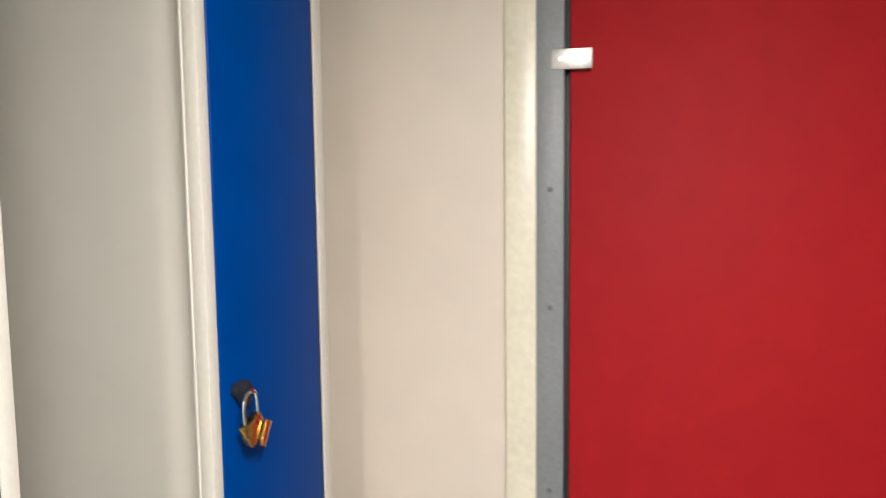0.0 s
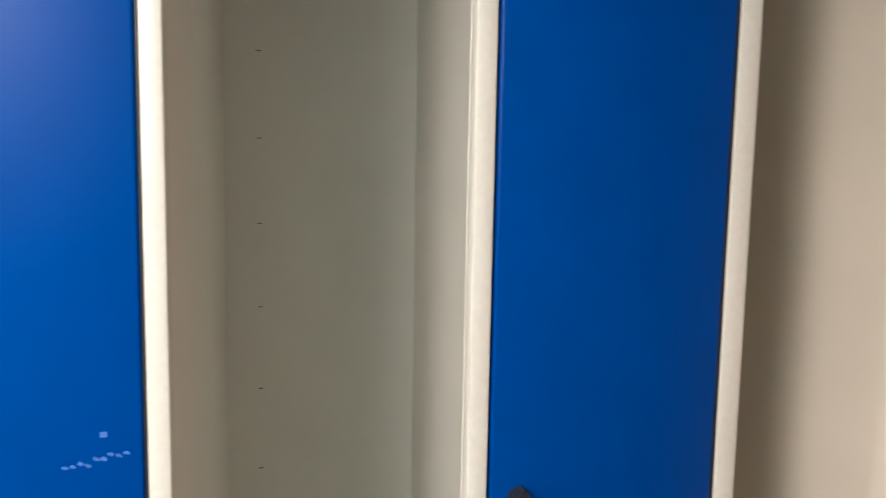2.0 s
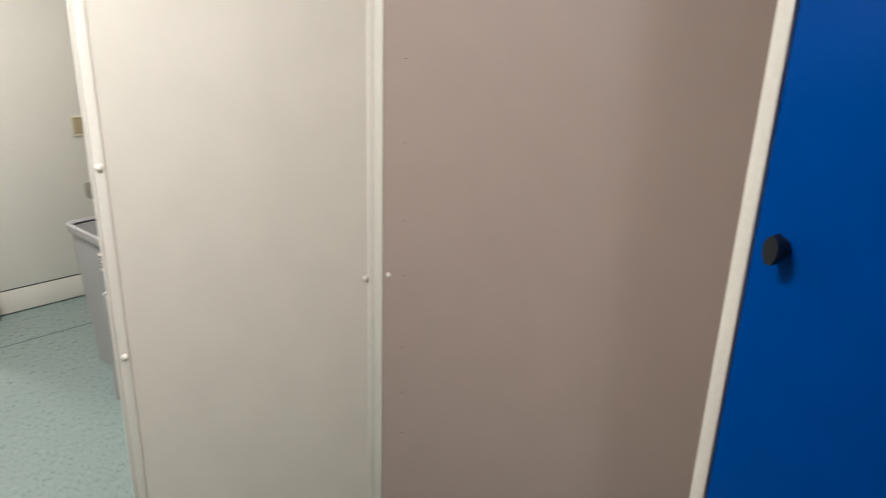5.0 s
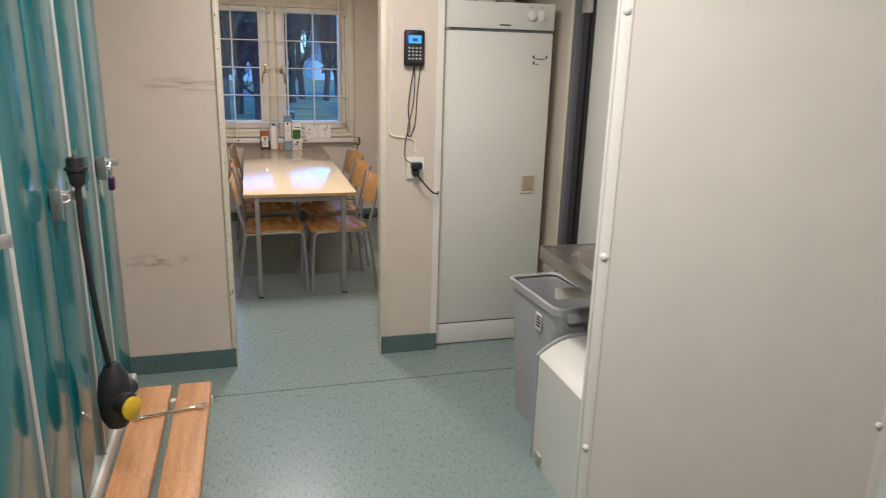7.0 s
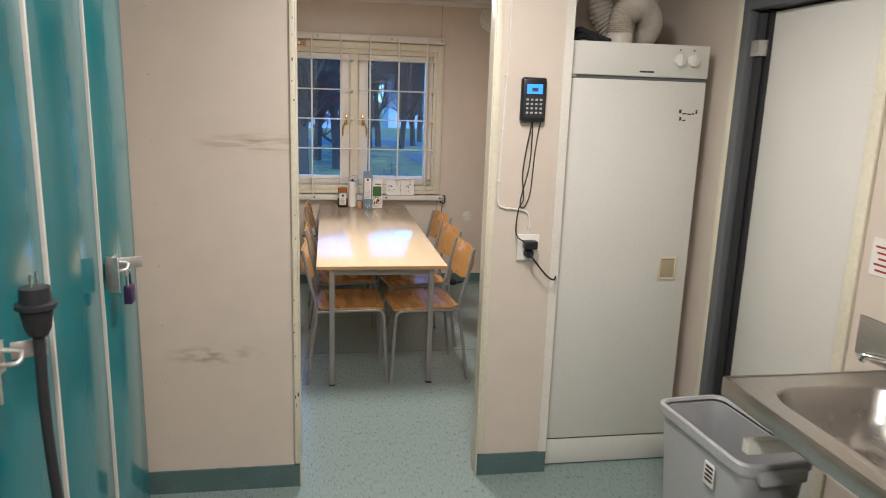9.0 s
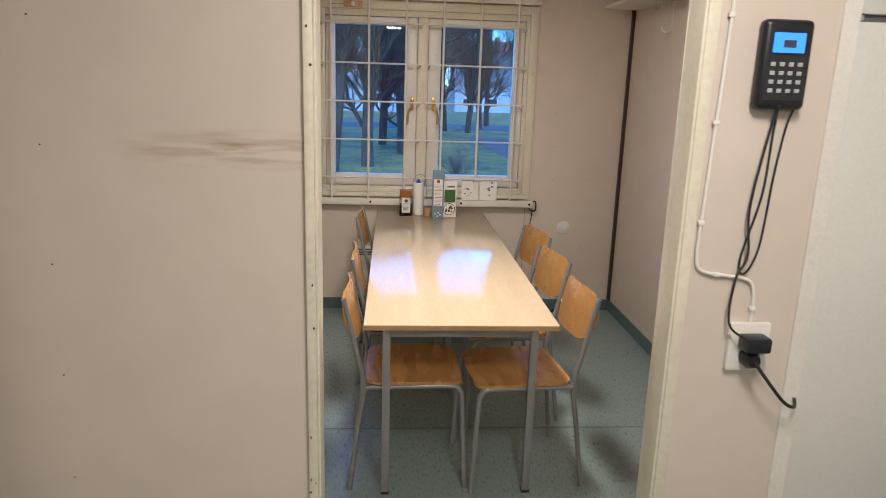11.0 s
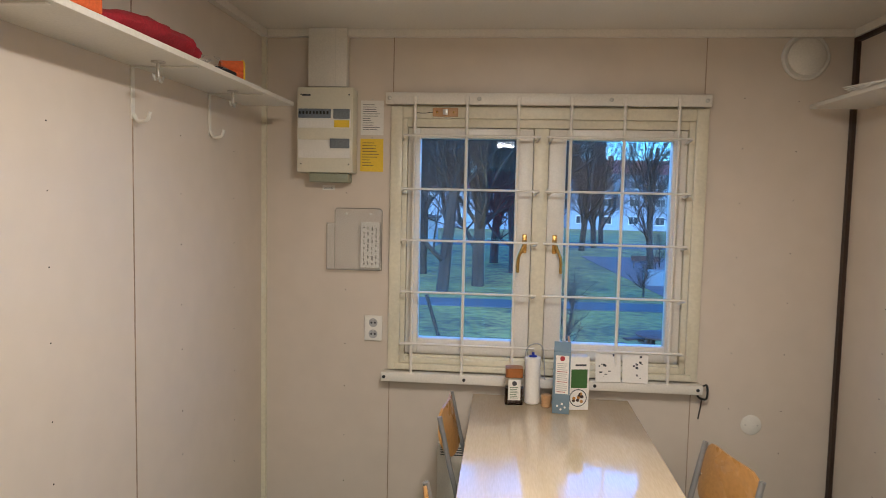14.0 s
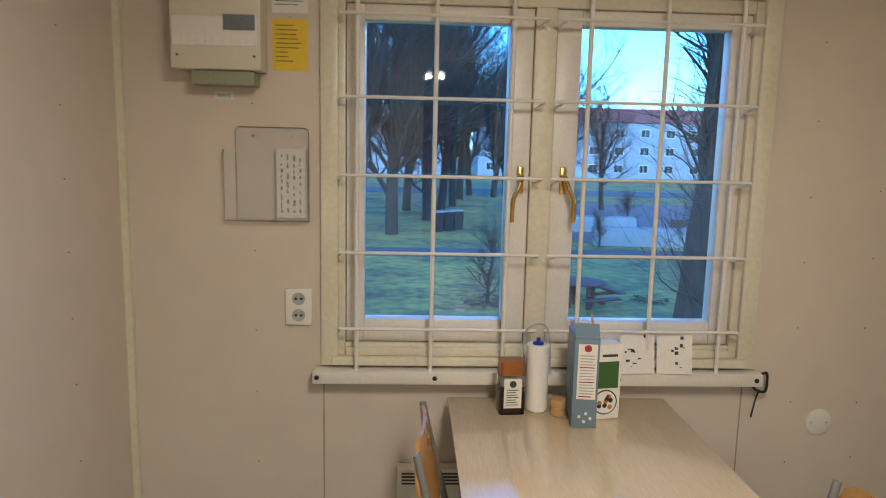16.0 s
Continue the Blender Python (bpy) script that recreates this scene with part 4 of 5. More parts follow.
part("key", place(box((-0.002, -0.006, -0.038), (0.002, 0.006, 0), 0.001), pose(-0.012, -0.024, -0.012, 28, 0, 0)), M["brass"], pad)

# ---- teal lockers with bench ----
tl = thing("teal_locker_bank", "glossy teal steel lockers with cream edge strips and hasps", "locker", (-0.20, 0, 0.06))
TY = 2.27
part("carcass", box((-0.50, -0.33, 0.40), (-0.021, TY, 1.96), 0.002), M["teal"], tl)
for i in range(10):
    y1 = TY - 0.26 * i
    dr = part("door", box((-0.020, y1 - 0.252, 0.405), (0, y1 - 0.006, 1.95), 0.004, 3), M["teal"], tl)
    wide = 0.008 if i % 2 == 0 else 0.0045
    if i and i != 3:
        part("edge_strip", box((-0.0205, y1 - wide / 2 + 0.001, 0.402), (0.0035, y1 + wide / 2 + 0.001, 1.955), 0.0015), M["locker_white"], tl)
def hasp(y, z):
    h = part("hasp", box((0.004, y - 0.035, z - 0.022), (0.007, y + 0.03, z + 0.022), 0.001), M["zinc"], tl, "bent zinc hasp")
    part("fold", place(box((0, -0.002, -0.035), (0.030, 0.002, 0.035), 0.001), pose(0.006, y - 0.035, z - 0.003, 0, 0, -25)), M["zinc"], h)
    part("staple", tube([(0.007, y + 0.012, z - 0.008), (0.028, y + 0.013, z - 0.006), (0.032, y + 0.02, z), (0.028, y + 0.026, z + 0.006), (0.007, y + 0.026, z + 0.008)], 0.0035, 8), M["zinc"], h)
    part("tongue", place(box((0, -0.003, -0.012), (0.045, 0.0, 0.012), 0.001), pose(0.008, y + 0.045, z, 0, 0, 25)), M["zinc"], h)
for y, z in ((2.06, 1.225), (1.54, 1.225), (1.02, 1.25)):
    hasp(y, z)
pl2 = thing("padlock", "small purple padlock hanging from a hasp", "padlock", (-0.168, 2.08, 1.26))
part("body", box((-0.008, -0.016, -0.052), (0.008, 0.016, -0.014), 0.003), M["purple"], pl2)
part("shackle", tube([(0, 0.011, -0.016), (0, 0.011, 0.012), (0, 0, 0.022), (0, -0.011, 0.012), (0, -0.011, -0.016)], 0.0028, 8), M["chrome"], pl2)
plug = thing("extension_cable", "black extension lead hung by its plug, splitter with yellow cap", "extension lead", (-0.150, 1.575, 1.29))
pg = part("plug", lathe([(0.012, 0), (0.017, 0.01), (0.020, 0.03), (0.021, 0.036), (0.026, 0.038), (0.026, 0.044), (0.020, 0.046), (0.019, 0.066)], (0, 0, 0.02)), M["rubber"], plug, "black rubber mains plug")
for dy in (-0.0095, 0.0095):
    part("pin", lathe([(0.0024, 0), (0.0024, 0.018), (0.001, 0.019)], (0, dy, 0.086), seg=10), M["chrome"], pg)
part("cord", tube([(0, 0, 0.03), (0, -0.002, -0.1), (0.006, 0.0, -0.24), (0.012, 0.02, -0.38), (0.016, 0.05, -0.47)], 0.0075, 10), M["rubber"], plug)
sp = part("splitter", place(lathe([(0.014, 0), (0.030, -0.03), (0.036, -0.07), (0.034, -0.12), (0.022, -0.145), (0.004, -0.15)]), pose(0.018, 0.055, -0.45) @ Matrix.Scale(1.2, 4)), M["rubber"], plug)
part("socket", place(lathe([(0.026, 0), (0.027, 0.03), (0.022, 0.034)], axis=(0.8, -0.6, 0)), pose(0.034, 0.03, -0.545)), M["rubber"], sp)
part("socket", place(lathe([(0.026, 0), (0.027, 0.03), (0.022, 0.034)], axis=(0.3, 0.9, 0.1)), pose(0.034, 0.075, -0.54)), M["rubber"], sp)
part("cap", place(lathe([(0.024, 0), (0.025, 0.006), (0.020, 0.010), (0.001, 0.011)], axis=(0.8, -0.6, 0)), pose(0.062, 0.005, -0.555) @ Matrix.Scale(1.25, 4)), M["yellow_plastic"], sp, "yellow hinged cap")
bench = thing("locker_bench", "pine slat bench on a cream steel base under the lockers", "bench", (0, 0, 0.055))
part("rail", box((-0.215, -0.33, 0.405), (-0.190, TY + 0.02, 0.458), 0.003), M["locker_white"], bench)
part("rail", box((-0.70, -0.33, 0.405), (-0.675, TY, 0.458), 0.003), M["locker_white"], bench)
for y in (-0.28, 0.95, 2.18):
    part("cross_bar", box((-0.674, y, 0.36), (0.072, y + 0.025, 0.388), 0.003), M["locker_white"], bench)
    part("leg", box((-0.66, y, -0.055), (-0.63, y + 0.025, 0.36), 0.003), M["locker_white"], bench)
    part("leg", box((-0.03, y, -0.055), (0.0, y + 0.025, 0.36), 0.003), M["locker_white"], bench)
    part("riser", box((-0.674, y, 0.388), (-0.216, y + 0.025, 0.4045)), M["locker_white"], bench)
for x0, x1 in ((-0.182, -0.068), (-0.046, 0.068)):
    part("slat", box((x0, -0.33, 0.388), (x1, 2.25, 0.42), 0.006, 3), M["pine"], bench)
wr = thing("spanner", "chrome combination spanner lying across the bench", "spanner", (-0.06, 2.03, 0.4775), 12)
part("shaft", box((-0.085, -0.006, 0), (0.085, 0.006, 0.006), 0.002), M["chrome"], wr)
part("ring_end", place(slab([(0.014 * math.cos(k * 0.5236), 0.014 * math.sin(k * 0.5236)) for k in range(12)], 0, 0.008), pose(-0.095, 0, 0)), M["chrome"], wr)
part("open_end", slab([(0.085, -0.008), (0.10, -0.016), (0.125, -0.012), (0.108, -0.004), (0.108, 0.004), (0.125, 0.012), (0.10, 0.016), (0.085, 0.008)], 0, 0.007), M["chrome"], wr)

# ---- wall beside the doorway: reader, socket, cables ----
rd = thing("time_clock", "black wall terminal with a lit blue screen and keypad", "time clock", (1.077, YD, 1.648))
part("case", box((-0.053, -0.034, -0.088), (0.053, -0.0005, 0.086), 0.012, 3), M["black"], rd)
part("screen", box((-0.033, -0.0355, 0.022), (0.033, -0.0342, 0.060)), M["screen"], rd, "lit blue display")
part("icon", box((-0.012, -0.0366, 0.032), (0.014, -0.0357, 0.046)), M["ink"], rd)
part("face", box((-0.042, -0.0352, -0.07), (0.042, -0.0343, 0.016)), M["rubber"], rd)
for r in range(4):
    for c in range(4):
        part("key", box((-0.034 + c * 0.019, -0.0370, -0.004 - r * 0.017), (-0.024 + c * 0.019, -0.0354, 0.004 - r * 0.017), 0.0005), M["grey_plastic"], rd)
so = thing("wall_socket", "white double wall socket with a black plug", "socket", (1.094, YD, 1.043))
part("plate", box((-0.048, -0.014, -0.056), (0.048, -0.0005, 0.056), 0.004), M["plastic"], so)
ad = thing("power_plugs", "black power adapter and plug in the socket", "plug", (1.094, YD - 0.0145, 1.043))
part("adapter", box((-0.028, -0.045, 0.0), (0.03, 0, 0.034), 0.006), M["black"], ad)
part("plug", lathe([(0.021, 0), (0.021, 0.02), (0.014, 0.034)], (0.0, 0, -0.022), (0, -1, 0)), M["black"], ad)
part("cord", tube([(0.0, -0.034, -0.022), (0.02, -0.045, -0.05), (0.08, -0.035, -0.115), (0.118, -0.02, -0.135), (0.137, 0.02, -0.125), (0.140, 0.06, -0.11)], 0.004, 8), M["rubber"], ad)
part("cord", tube([(-0.02, -0.03, 0.025), (-0.06, -0.012, 0.06), (-0.055, -0.006, 0.16), (-0.035, -0.006, 0.21), (-0.045, -0.006, 0.32), (-0.02, -0.006, 0.50), (-0.02, -0.02, 0.525)], 0.0028, 6), M["rubber"], ad)
lead = tube([(1.08, YD - 0.02, 1.565), (1.085, YD - 0.006, 1.50), (1.08, YD - 0.006, 1.38), (1.05, YD - 0.006, 1.24), (1.065, YD - 0.006, 1.21), (1.09, YD - 0.006, 1.27), (1.10, YD - 0.006, 1.42), (1.11, YD - 0.008, 1.52), (1.115, YD - 0.02, 1.565)], 0.0026, 6)
whole("terminal_cable", lead, M["rubber"], "thin black cable looped under the wall terminal", "cable")
wc = thing("surface_cable", "white cable clipped to the wall beside the doorway", "cable", (0, 0, 0))
part("cord", tube([(0.972, YD - 0.006, ZT), (0.968, YD - 0.006, 1.9), (0.952, YD - 0.006, 1.35), (0.950, YD - 0.006, 1.25), (0.965, YD - 0.006, 1.215), (1.02, YD - 0.006, 1.205), (1.075, YD - 0.006, 1.195), (1.092, YD - 0.006, 1.165), (1.094, YD - 0.006, 1.10)], 0.0038, 8), M["plastic"], wc)
for x, z in ((0.969, 2.02), (0.963, 1.74), (0.957, 1.53), (0.951, 1.32), (1.0, 1.207), (1.094, 1.13)):
    part("clip", box((x - 0.007, YD - 0.011, z - 0.005), (x + 0.007, YD - 0.0005, z + 0.005), 0.002), M["plastic"], wc)

# ---- second room, north wall ----
fb = thing("fuse_box", "cream fuse box with rows of breakers and labels", "fuse box", (-0.563, YN, 1.965))
part("case", box((-0.135, -0.105, -0.20), (0.135, -0.0005, 0.20), 0.006), M["fuse"], fb)
for z0, z1 in ((0.02, 0.10), (-0.12, -0.04)):
    part("cover", box((-0.128, -0.108, z0 - 0.012), (0.124, -0.1055, z1 - 0.006), 0.001), M["plastic"], fb)
br = part("breaker_block", box((-0.126, -0.114, 0.055), (0.03, -0.1085, 0.098), 0.002), M["fuse_grey"], fb)
for i in range(9):
    part("switch", box((-0.121 + i * 0.0165, -0.120, 0.072), (-0.112 + i * 0.0165, -0.1142, 0.086), 0.001), M["black"], br)
part("meter", box((0.042, -0.114, 0.052), (0.12, -0.1085, 0.098), 0.002), M["fuse_grey"], fb)
part("breaker", box((0.026, -0.114, -0.085), (0.12, -0.1085, -0.04), 0.002), M["fuse_grey"], fb)
for i in range(10):
    part("label_strip", box((-0.124 + i * 0.0165, -0.1094, 0.012), (-0.110 + i * 0.0165, -0.1084, 0.045)), M["paper"], fb)
    part("label_strip", box((-0.124 + i * 0.0245, -0.1094, -0.13), (-0.102 + i * 0.0245, -0.1084, -0.098)), M["paper"], fb)
part("yellow_label", box((0.046, -0.1094, 0.012), (0.118, -0.1084, 0.046)), M["yellow"], fb)
for x in (-0.115, 0.115):
    for z in (-0.16, 0.165):
        part("screw", lathe([(0.004, 0), (0.003, 0.002)], (x, -0.105, z), (0, -1, 0), 8), M["ink"], fb)
part("badge", box((-0.11, -0.1062, 0.158), (-0.07, -0.1052, 0.166)), M["ink"], fb)
part("cable_entry", box((-0.08, -0.085, -0.245), (0.11, -0.0005, -0.201), 0.004), mat("grey_green_plastic", (0.30, 0.31, 0.22), 0.5), fb)
cn = thing("cable_duct", "white cable duct from fuse box to ceiling", "cable duct", (-0.565, YN, 2.174))
part("cover", box((-0.093, -0.06, 0), (0.093, -0.0005, ZC - 2.175), 0.003), M["white"], cn)
part("seam", box((0.038, -0.0612, 0.002), (0.040, -0.0602, ZC - 2.177)), M["locker_in"], cn)
tag = thing("number_tag", "small tag with a printed number under the fuse box", "tag", (-0.568, YN, 1.695))
part("plate", box((-0.031, -0.003, -0.012), (0.031, -0.0005, 0.012)), M["paper"], tag)
fc = bpy.data.curves.new("digits", "FONT")
fc.body, fc.size, fc.align_x, fc.align_y = "242632", 0.015, "CENTER", "CENTER"
tx = new("digits", fc)
tx.data.materials.append(M["ink"])
tx.matrix_basis = pose(0, -0.0034, -0.002, 90, 0, 0)
tx.parent = tag
def sheet(at, w, h, m, label, cat, lines, ink="ink"):
    s_ = thing("wall_card", label, cat, at)
    part("card", box((-w / 2, -0.003, -h / 2), (w / 2, -0.0005, h / 2)), M[m], s_)
    rs = random.Random(int(w * 1000))
    for i in range(lines):
        z = h / 2 - 0.02 - i * (h - 0.035) / lines
        part("text_line", box((-w / 2 + 0.01, -0.0038, z - 0.0012), (-w / 2 + 0.01 + (w - 0.02) * rs.uniform(0.3, 0.95), -0.0031, z + 0.0012)), M[ink], s_)
    part("pin", lathe([(0.004, 0), (0.003, 0.003)], (0, -0.003, h / 2 + 0.006), (0, -1, 0), 8), M["zinc"], s_)
    return s_
sheet((-0.357, YN, 2.035), 0.112, 0.165, "paper", "grey printed list in a plastic sleeve", "notice", 12)
sheet((-0.357, YN, 1.856), 0.112, 0.158, "yellow", "yellow warning card with dark print", "notice", 9)
hd = thing("document_holder", "clear acrylic wall holder with handwritten note", "holder", (-0.418, YN, 1.445))
part("plate", place(slab(rounded(0.235, 0.305, 0.015), 0, 0.003), Matrix.Translation((0, -0.001, 0)) @ pose(0, 0, 0, 90)), M["acrylic"], hd)
for lo, hi in (((-0.150, -0.03, -0.145), (-0.112, -0.024, 0.08)), ((-0.150, -0.024, -0.150), (0.112, -0.004, -0.144)), ((0.015, -0.034, -0.145), (0.115, -0.031, 0.085))):
    part("pocket", box(lo, hi, 0.002), M["acrylic"], hd)
nt = part("note", box((0.017, -0.026, -0.135), (0.108, -0.024, 0.085)), M["paper"], hd, "handwritten note")
rs = random.Random(8)
for c in range(4):
    z = -0.12
    while z < 0.06:
        q = rs.uniform(0.006, 0.02)
        part("scribble", box((0.03 + c * 0.02, -0.0268, z), (0.034 + c * 0.02 + rs.uniform(0, 0.004), -0.0261, z + q)), M["ink"], nt)
        z += q + rs.uniform(0.004, 0.02)
edge = mat("acrylic_edge", (0.22, 0.20, 0.17), 0.2, var=0.05, bump=0)
part("rim", tube([(0.117, -0.004, -0.15), (0.117, -0.004, 0.14), (0.105, -0.004, 0.152), (-0.105, -0.004, 0.152), (-0.117, -0.004, 0.14), (-0.117, -0.004, -0.15), (0.117, -0.004, -0.15)], 0.0018, 6, smooth=False), edge, hd)
part("rim", tube([(-0.15, -0.03, 0.08), (-0.15, -0.03, -0.148), (0.115, -0.03, -0.148), (0.115, -0.03, 0.085)], 0.0018, 6, smooth=False), edge, hd)
for x in (-0.06, 0.06):
    part("screw", lathe([(0.006, 0), (0.004, 0.003)], (x, -0.0045, 0.125), (0, -1, 0), 10), M["zinc"], hd)
ws = thing("wall_socket", "white double earthed wall socket", "socket", (-0.336, YN, 1.01))
part("plate", box((-0.044, -0.016, -0.062), (0.044, -0.0005, 0.062), 0.004), M["plastic"], ws)
for z in (-0.028, 0.028):
    w_ = part("well", lathe([(0.021, 0), (0.0215, 0.0012), (0.018, 0.0013), (0.017, 0.0008), (0.001, 0.0007)], (0, -0.016, z), (0, -1, 0), 24), M["grey_plastic"], ws)
    for x in (-0.009, 0.009):
        part("hole", lathe([(0.0052, 0), (0.0052, 0.0006)], (x, -0.0166, z), (0, -1, 0), 10), M["ink"], w_)
    part("earth_clip", box((-0.004, -0.0178, z + 0.012), (0.004, -0.0168, z + 0.018)), M["zinc"], w_)
vt = thing("wall_vent", "round white ventilation valve high on the wall", "vent", (1.635, YN, 2.33))
part("ring", lathe([(0.105, 0), (0.105, 0.012), (0.098, 0.018), (0.085, 0.012)], (0, -0.0005, 0), (0, -1, 0), 36), M["plastic"], vt)
part("disc", lathe([(0.082, 0), (0.084, 0.018), (0.072, 0.028), (0.002, 0.034)], (0, -0.010, 0), (0, -1, 0), 36), M["white"], vt)
dc = thing("cover_plate", "round white blank cover plate with two screws", "cover plate", (1.487, YN, 0.612))
part("disc", lathe([(0.048, 0), (0.047, 0.004), (0.044, 0.006), (0.001, 0.007)], (0, -0.0005, 0), (0, -1, 0), 32), M["plastic"], dc)
for x in (-0.028, 0.028):
    part("screw", lathe([(0.004, 0), (0.003, 0.0015)], (x, -0.007, 0), (0, -1, 0), 8), M["zinc"], dc)
ht = thing("panel_heater", "white electric panel heater under the window", "heater", (0.45, YN, 0.12))
part("body", box((-0.45, -0.075, 0), (0.45, -0.02, 0.345), 0.004), M["white"], ht)
part("wall_bracket", box((-0.3, -0.02, 0.05), (0.3, -0.0005, 0.3)), M["white"], ht)
for i in range(4):
    part("grille_slot", box((-0.435, -0.0765, 0.292 + i * 0.012), (0.435, -0.0752, 0.298 + i * 0.012)), M["ink"], ht)
fl = thing("floor_cable", "black plug and cable lying on the floor by the wall", "cable", (1.25, 6.72, 0.0))
part("cord", tube([(0, 0.09, 0.12), (0.0, 0.06, 0.04), (0.04, 0.02, 0.012), (0.12, 0.0, 0.012), (0.2, 0.05, 0.012)], 0.008, 8), M["rubber"], fl)
part("plug", box((0.05, -0.03, 0), (0.13, 0.03, 0.045), 0.01), M["rubber"], fl)

# ---- shelves ----
def shelf(name, x0, x1, y0, y1, z, wall_x, d, hooks, label):
    s_ = thing(name, label, "shelf", (0, 0, z))
    part("board", box((x0, y0, 0), (x1, y1, 0.018), 0.002), M["white"], s_)
    for y in hooks:
        b_ = part("bracket", box((min(wall_x, wall_x + 0.004 * d), y - 0.011, -0.165), (max(wall_x, wall_x + 0.004 * d), y + 0.011, -0.004), 0.001), M["white"], s_, "white steel bracket with coat hook")
        part("arm", box((min(wall_x, wall_x + 0.22 * d), y - 0.009, -0.005), (max(wall_x, wall_x + 0.22 * d), y + 0.009, -0.0005), 0.001), M["white"], b_)
        part("hook", tube([(wall_x + 0.004 * d, y, -0.148), (wall_x + 0.02 * d, y, -0.172), (wall_x + 0.05 * d, y, -0.168), (wall_x + 0.06 * d, y, -0.143)], 0.006, 8), M["white"], b_)
        h_ = part("coat_hook", lathe([(0.022, 0), (0.021, -0.004), (0.006, -0.006), (0.005, -0.05)], (wall_x + 0.13 * d, y - 0.08, -0.0005), seg=16), M["zinc"], s_, "grey metal hook under the shelf")
        for q in (-1, 1):
            part("prong", tube([(wall_x + 0.13 * d, y - 0.08, -0.048), (wall_x + 0.13 * d, y - 0.08 + 0.02 * q, -0.058), (wall_x + 0.13 * d, y - 0.08 + 0.032 * q, -0.042)], 0.0045, 7), M["zinc"], h_)
    return s_
shelf("coat_shelf", XL + 0.001, -0.665, 4.05, 6.56, 2.055, XL, 1, (4.9, 5.62, 6.2), "white laminated shelf with coat hooks beneath")
shelf("coat_shelf", 1.625, XE - 0.001, 4.5, 6.72, 2.085, XE, -1, (4.95, 5.55, 6.15), "white laminated shelf with coat hooks beneath")
hl = thing("orange_case", "orange plastic case on the shelf", "case", (-0.78, 4.98, 2.0735))
part("shell", box((-0.08, -0.2, 0), (0.105, 0.12, 0.10), 0.012, 3), M["orange"], hl)
def cloth(name, pts, r, m, label, cat):
    bm = bmesh.new()
    p = smooth_line(pts, 6)
    rs = random.Random(len(name))
    rings = []
    for i, q in enumerate(p):
        k = 0.25 + 0.75 * math.sin(math.pi * min(0.5, (i + 1) / len(p) * 0.8))
        if i > len(p) - 4:
            k *= 0.75
        rings.append([bm.verts.new((q.x + r * k * math.cos(a) * rs.uniform(0.9, 1.1), q.y, q.z + 0.45 * r * k * (1 + math.sin(a)) * rs.uniform(0.95, 1.05))) for a in [2 * math.pi * j / 14 for j in range(14)]])
    return whole(name, skin(bm, rings), m, label, cat)
cloth("red_garment", [(-0.75, 5.12, 2.0735), (-0.76, 5.3, 2.0735), (-0.77, 5.5, 2.0735), (-0.755, 5.66, 2.0735)], 0.09, M["redcloth"], "dark red folded garment on the shelf", "clothing")
pb = bmesh.new()
rs = random.Random(12)
for i in range(40):
    p = Vector((-0.76 + rs.uniform(-0.07, 0.07), 5.80 + rs.uniform(-0.1, 0.1), 2.077 + rs.uniform(0, 0.03)))
    a, b, c = [p + Vector((rs.uniform(-0.03, 0.03), rs.uniform(-0.04, 0.04), rs.uniform(0, 0.025))) for _ in range(3)]
    pb.faces.new([pb.verts.new(q) for q in (p, a, b, c)])
whole("plastic_bag", pb, M["acrylic"], "crumpled clear plastic bag on the shelf", "bag")
gl = thing("work_glove", "black work glove with orange cuff and yellow hem", "glove", (-0.735, 6.02, 2.0735))
part("palm", place(slab(rounded(0.09, 0.2, 0.03), 0, 0.03), pose(-0.02, -0.05, 0)), M["darkcloth"], gl)
for dz, w in ((0.012, 0.045), (0.042, 0.05)):
    part("cuff", lathe([(0.018, -0.08), (0.026, 0), (0.027, 0.004), (0.02, 0.005)], (0.03, 0.02, dz + 0.012), (0.75, 0.6, 0), 16), M["orange"], gl)
    part("hem", lathe([(0.0255, 0.0), (0.029, 0.002), (0.029, 0.006), (0.0255, 0.007)], (0.03, 0.02, dz + 0.012), (0.75, 0.6, 0), 16), M["yellow"], gl)
pp = bmesh.new()
for i in range(5):
    bx(pp, (-0.1, -0.15, i * 0.004), (0.1, 0.14, i * 0.004 + 0.003), pose(1.73, 6.25, 2.1035, 0, 0, 7 * i - 12))
whole("paper_stack", pp, M["paper"], "loose sheets of paper on the shelf", "papers")
dk = thing("dark_folder", "dark red folder lying on the shelf", "folder", (1.74, 5.6, 2.1035))
part("cover", box((-0.1, -0.16, 0), (0.1, 0.16, 0.03), 0.004), M["redcloth"], dk)

# ---- on the table ----
Z = TZ + 0.0005
jar = thing("coffee_jar", "square glass jar of instant coffee with bronze lid", "jar", (0.357, 6.635, Z), 4)
part("glass", place(slab(rounded(0.082, 0.072, 0.012), 0.0, 0.125), Matrix()), M["jar_glass"], jar)
part("coffee", place(slab(rounded(0.074, 0.064, 0.010), 0.004, 0.075), Matrix()), M["coffee"], jar)
part("lid", place(slab(rounded(0.078, 0.068, 0.012), 0.126, 0.168), Matrix()), M["copper_lid"], jar)
jl = part("label", box((-0.028, -0.0375, 0.022), (0.028, -0.0363, 0.118)), M["paper"], jar, "pale paper label")
part("emblem", lathe([(0.011, 0), (0.011, 0.0006)], (0, -0.0375, 0.1), (0, -1, 0), 18), M["ink"], jl)
for i in range(7):
    part("text_line", box((-0.02, -0.0384, 0.032 + i * 0.008), (0.018 - 0.004 * (i % 3), -0.0377, 0.0345 + i * 0.008)), M["green"], jl)
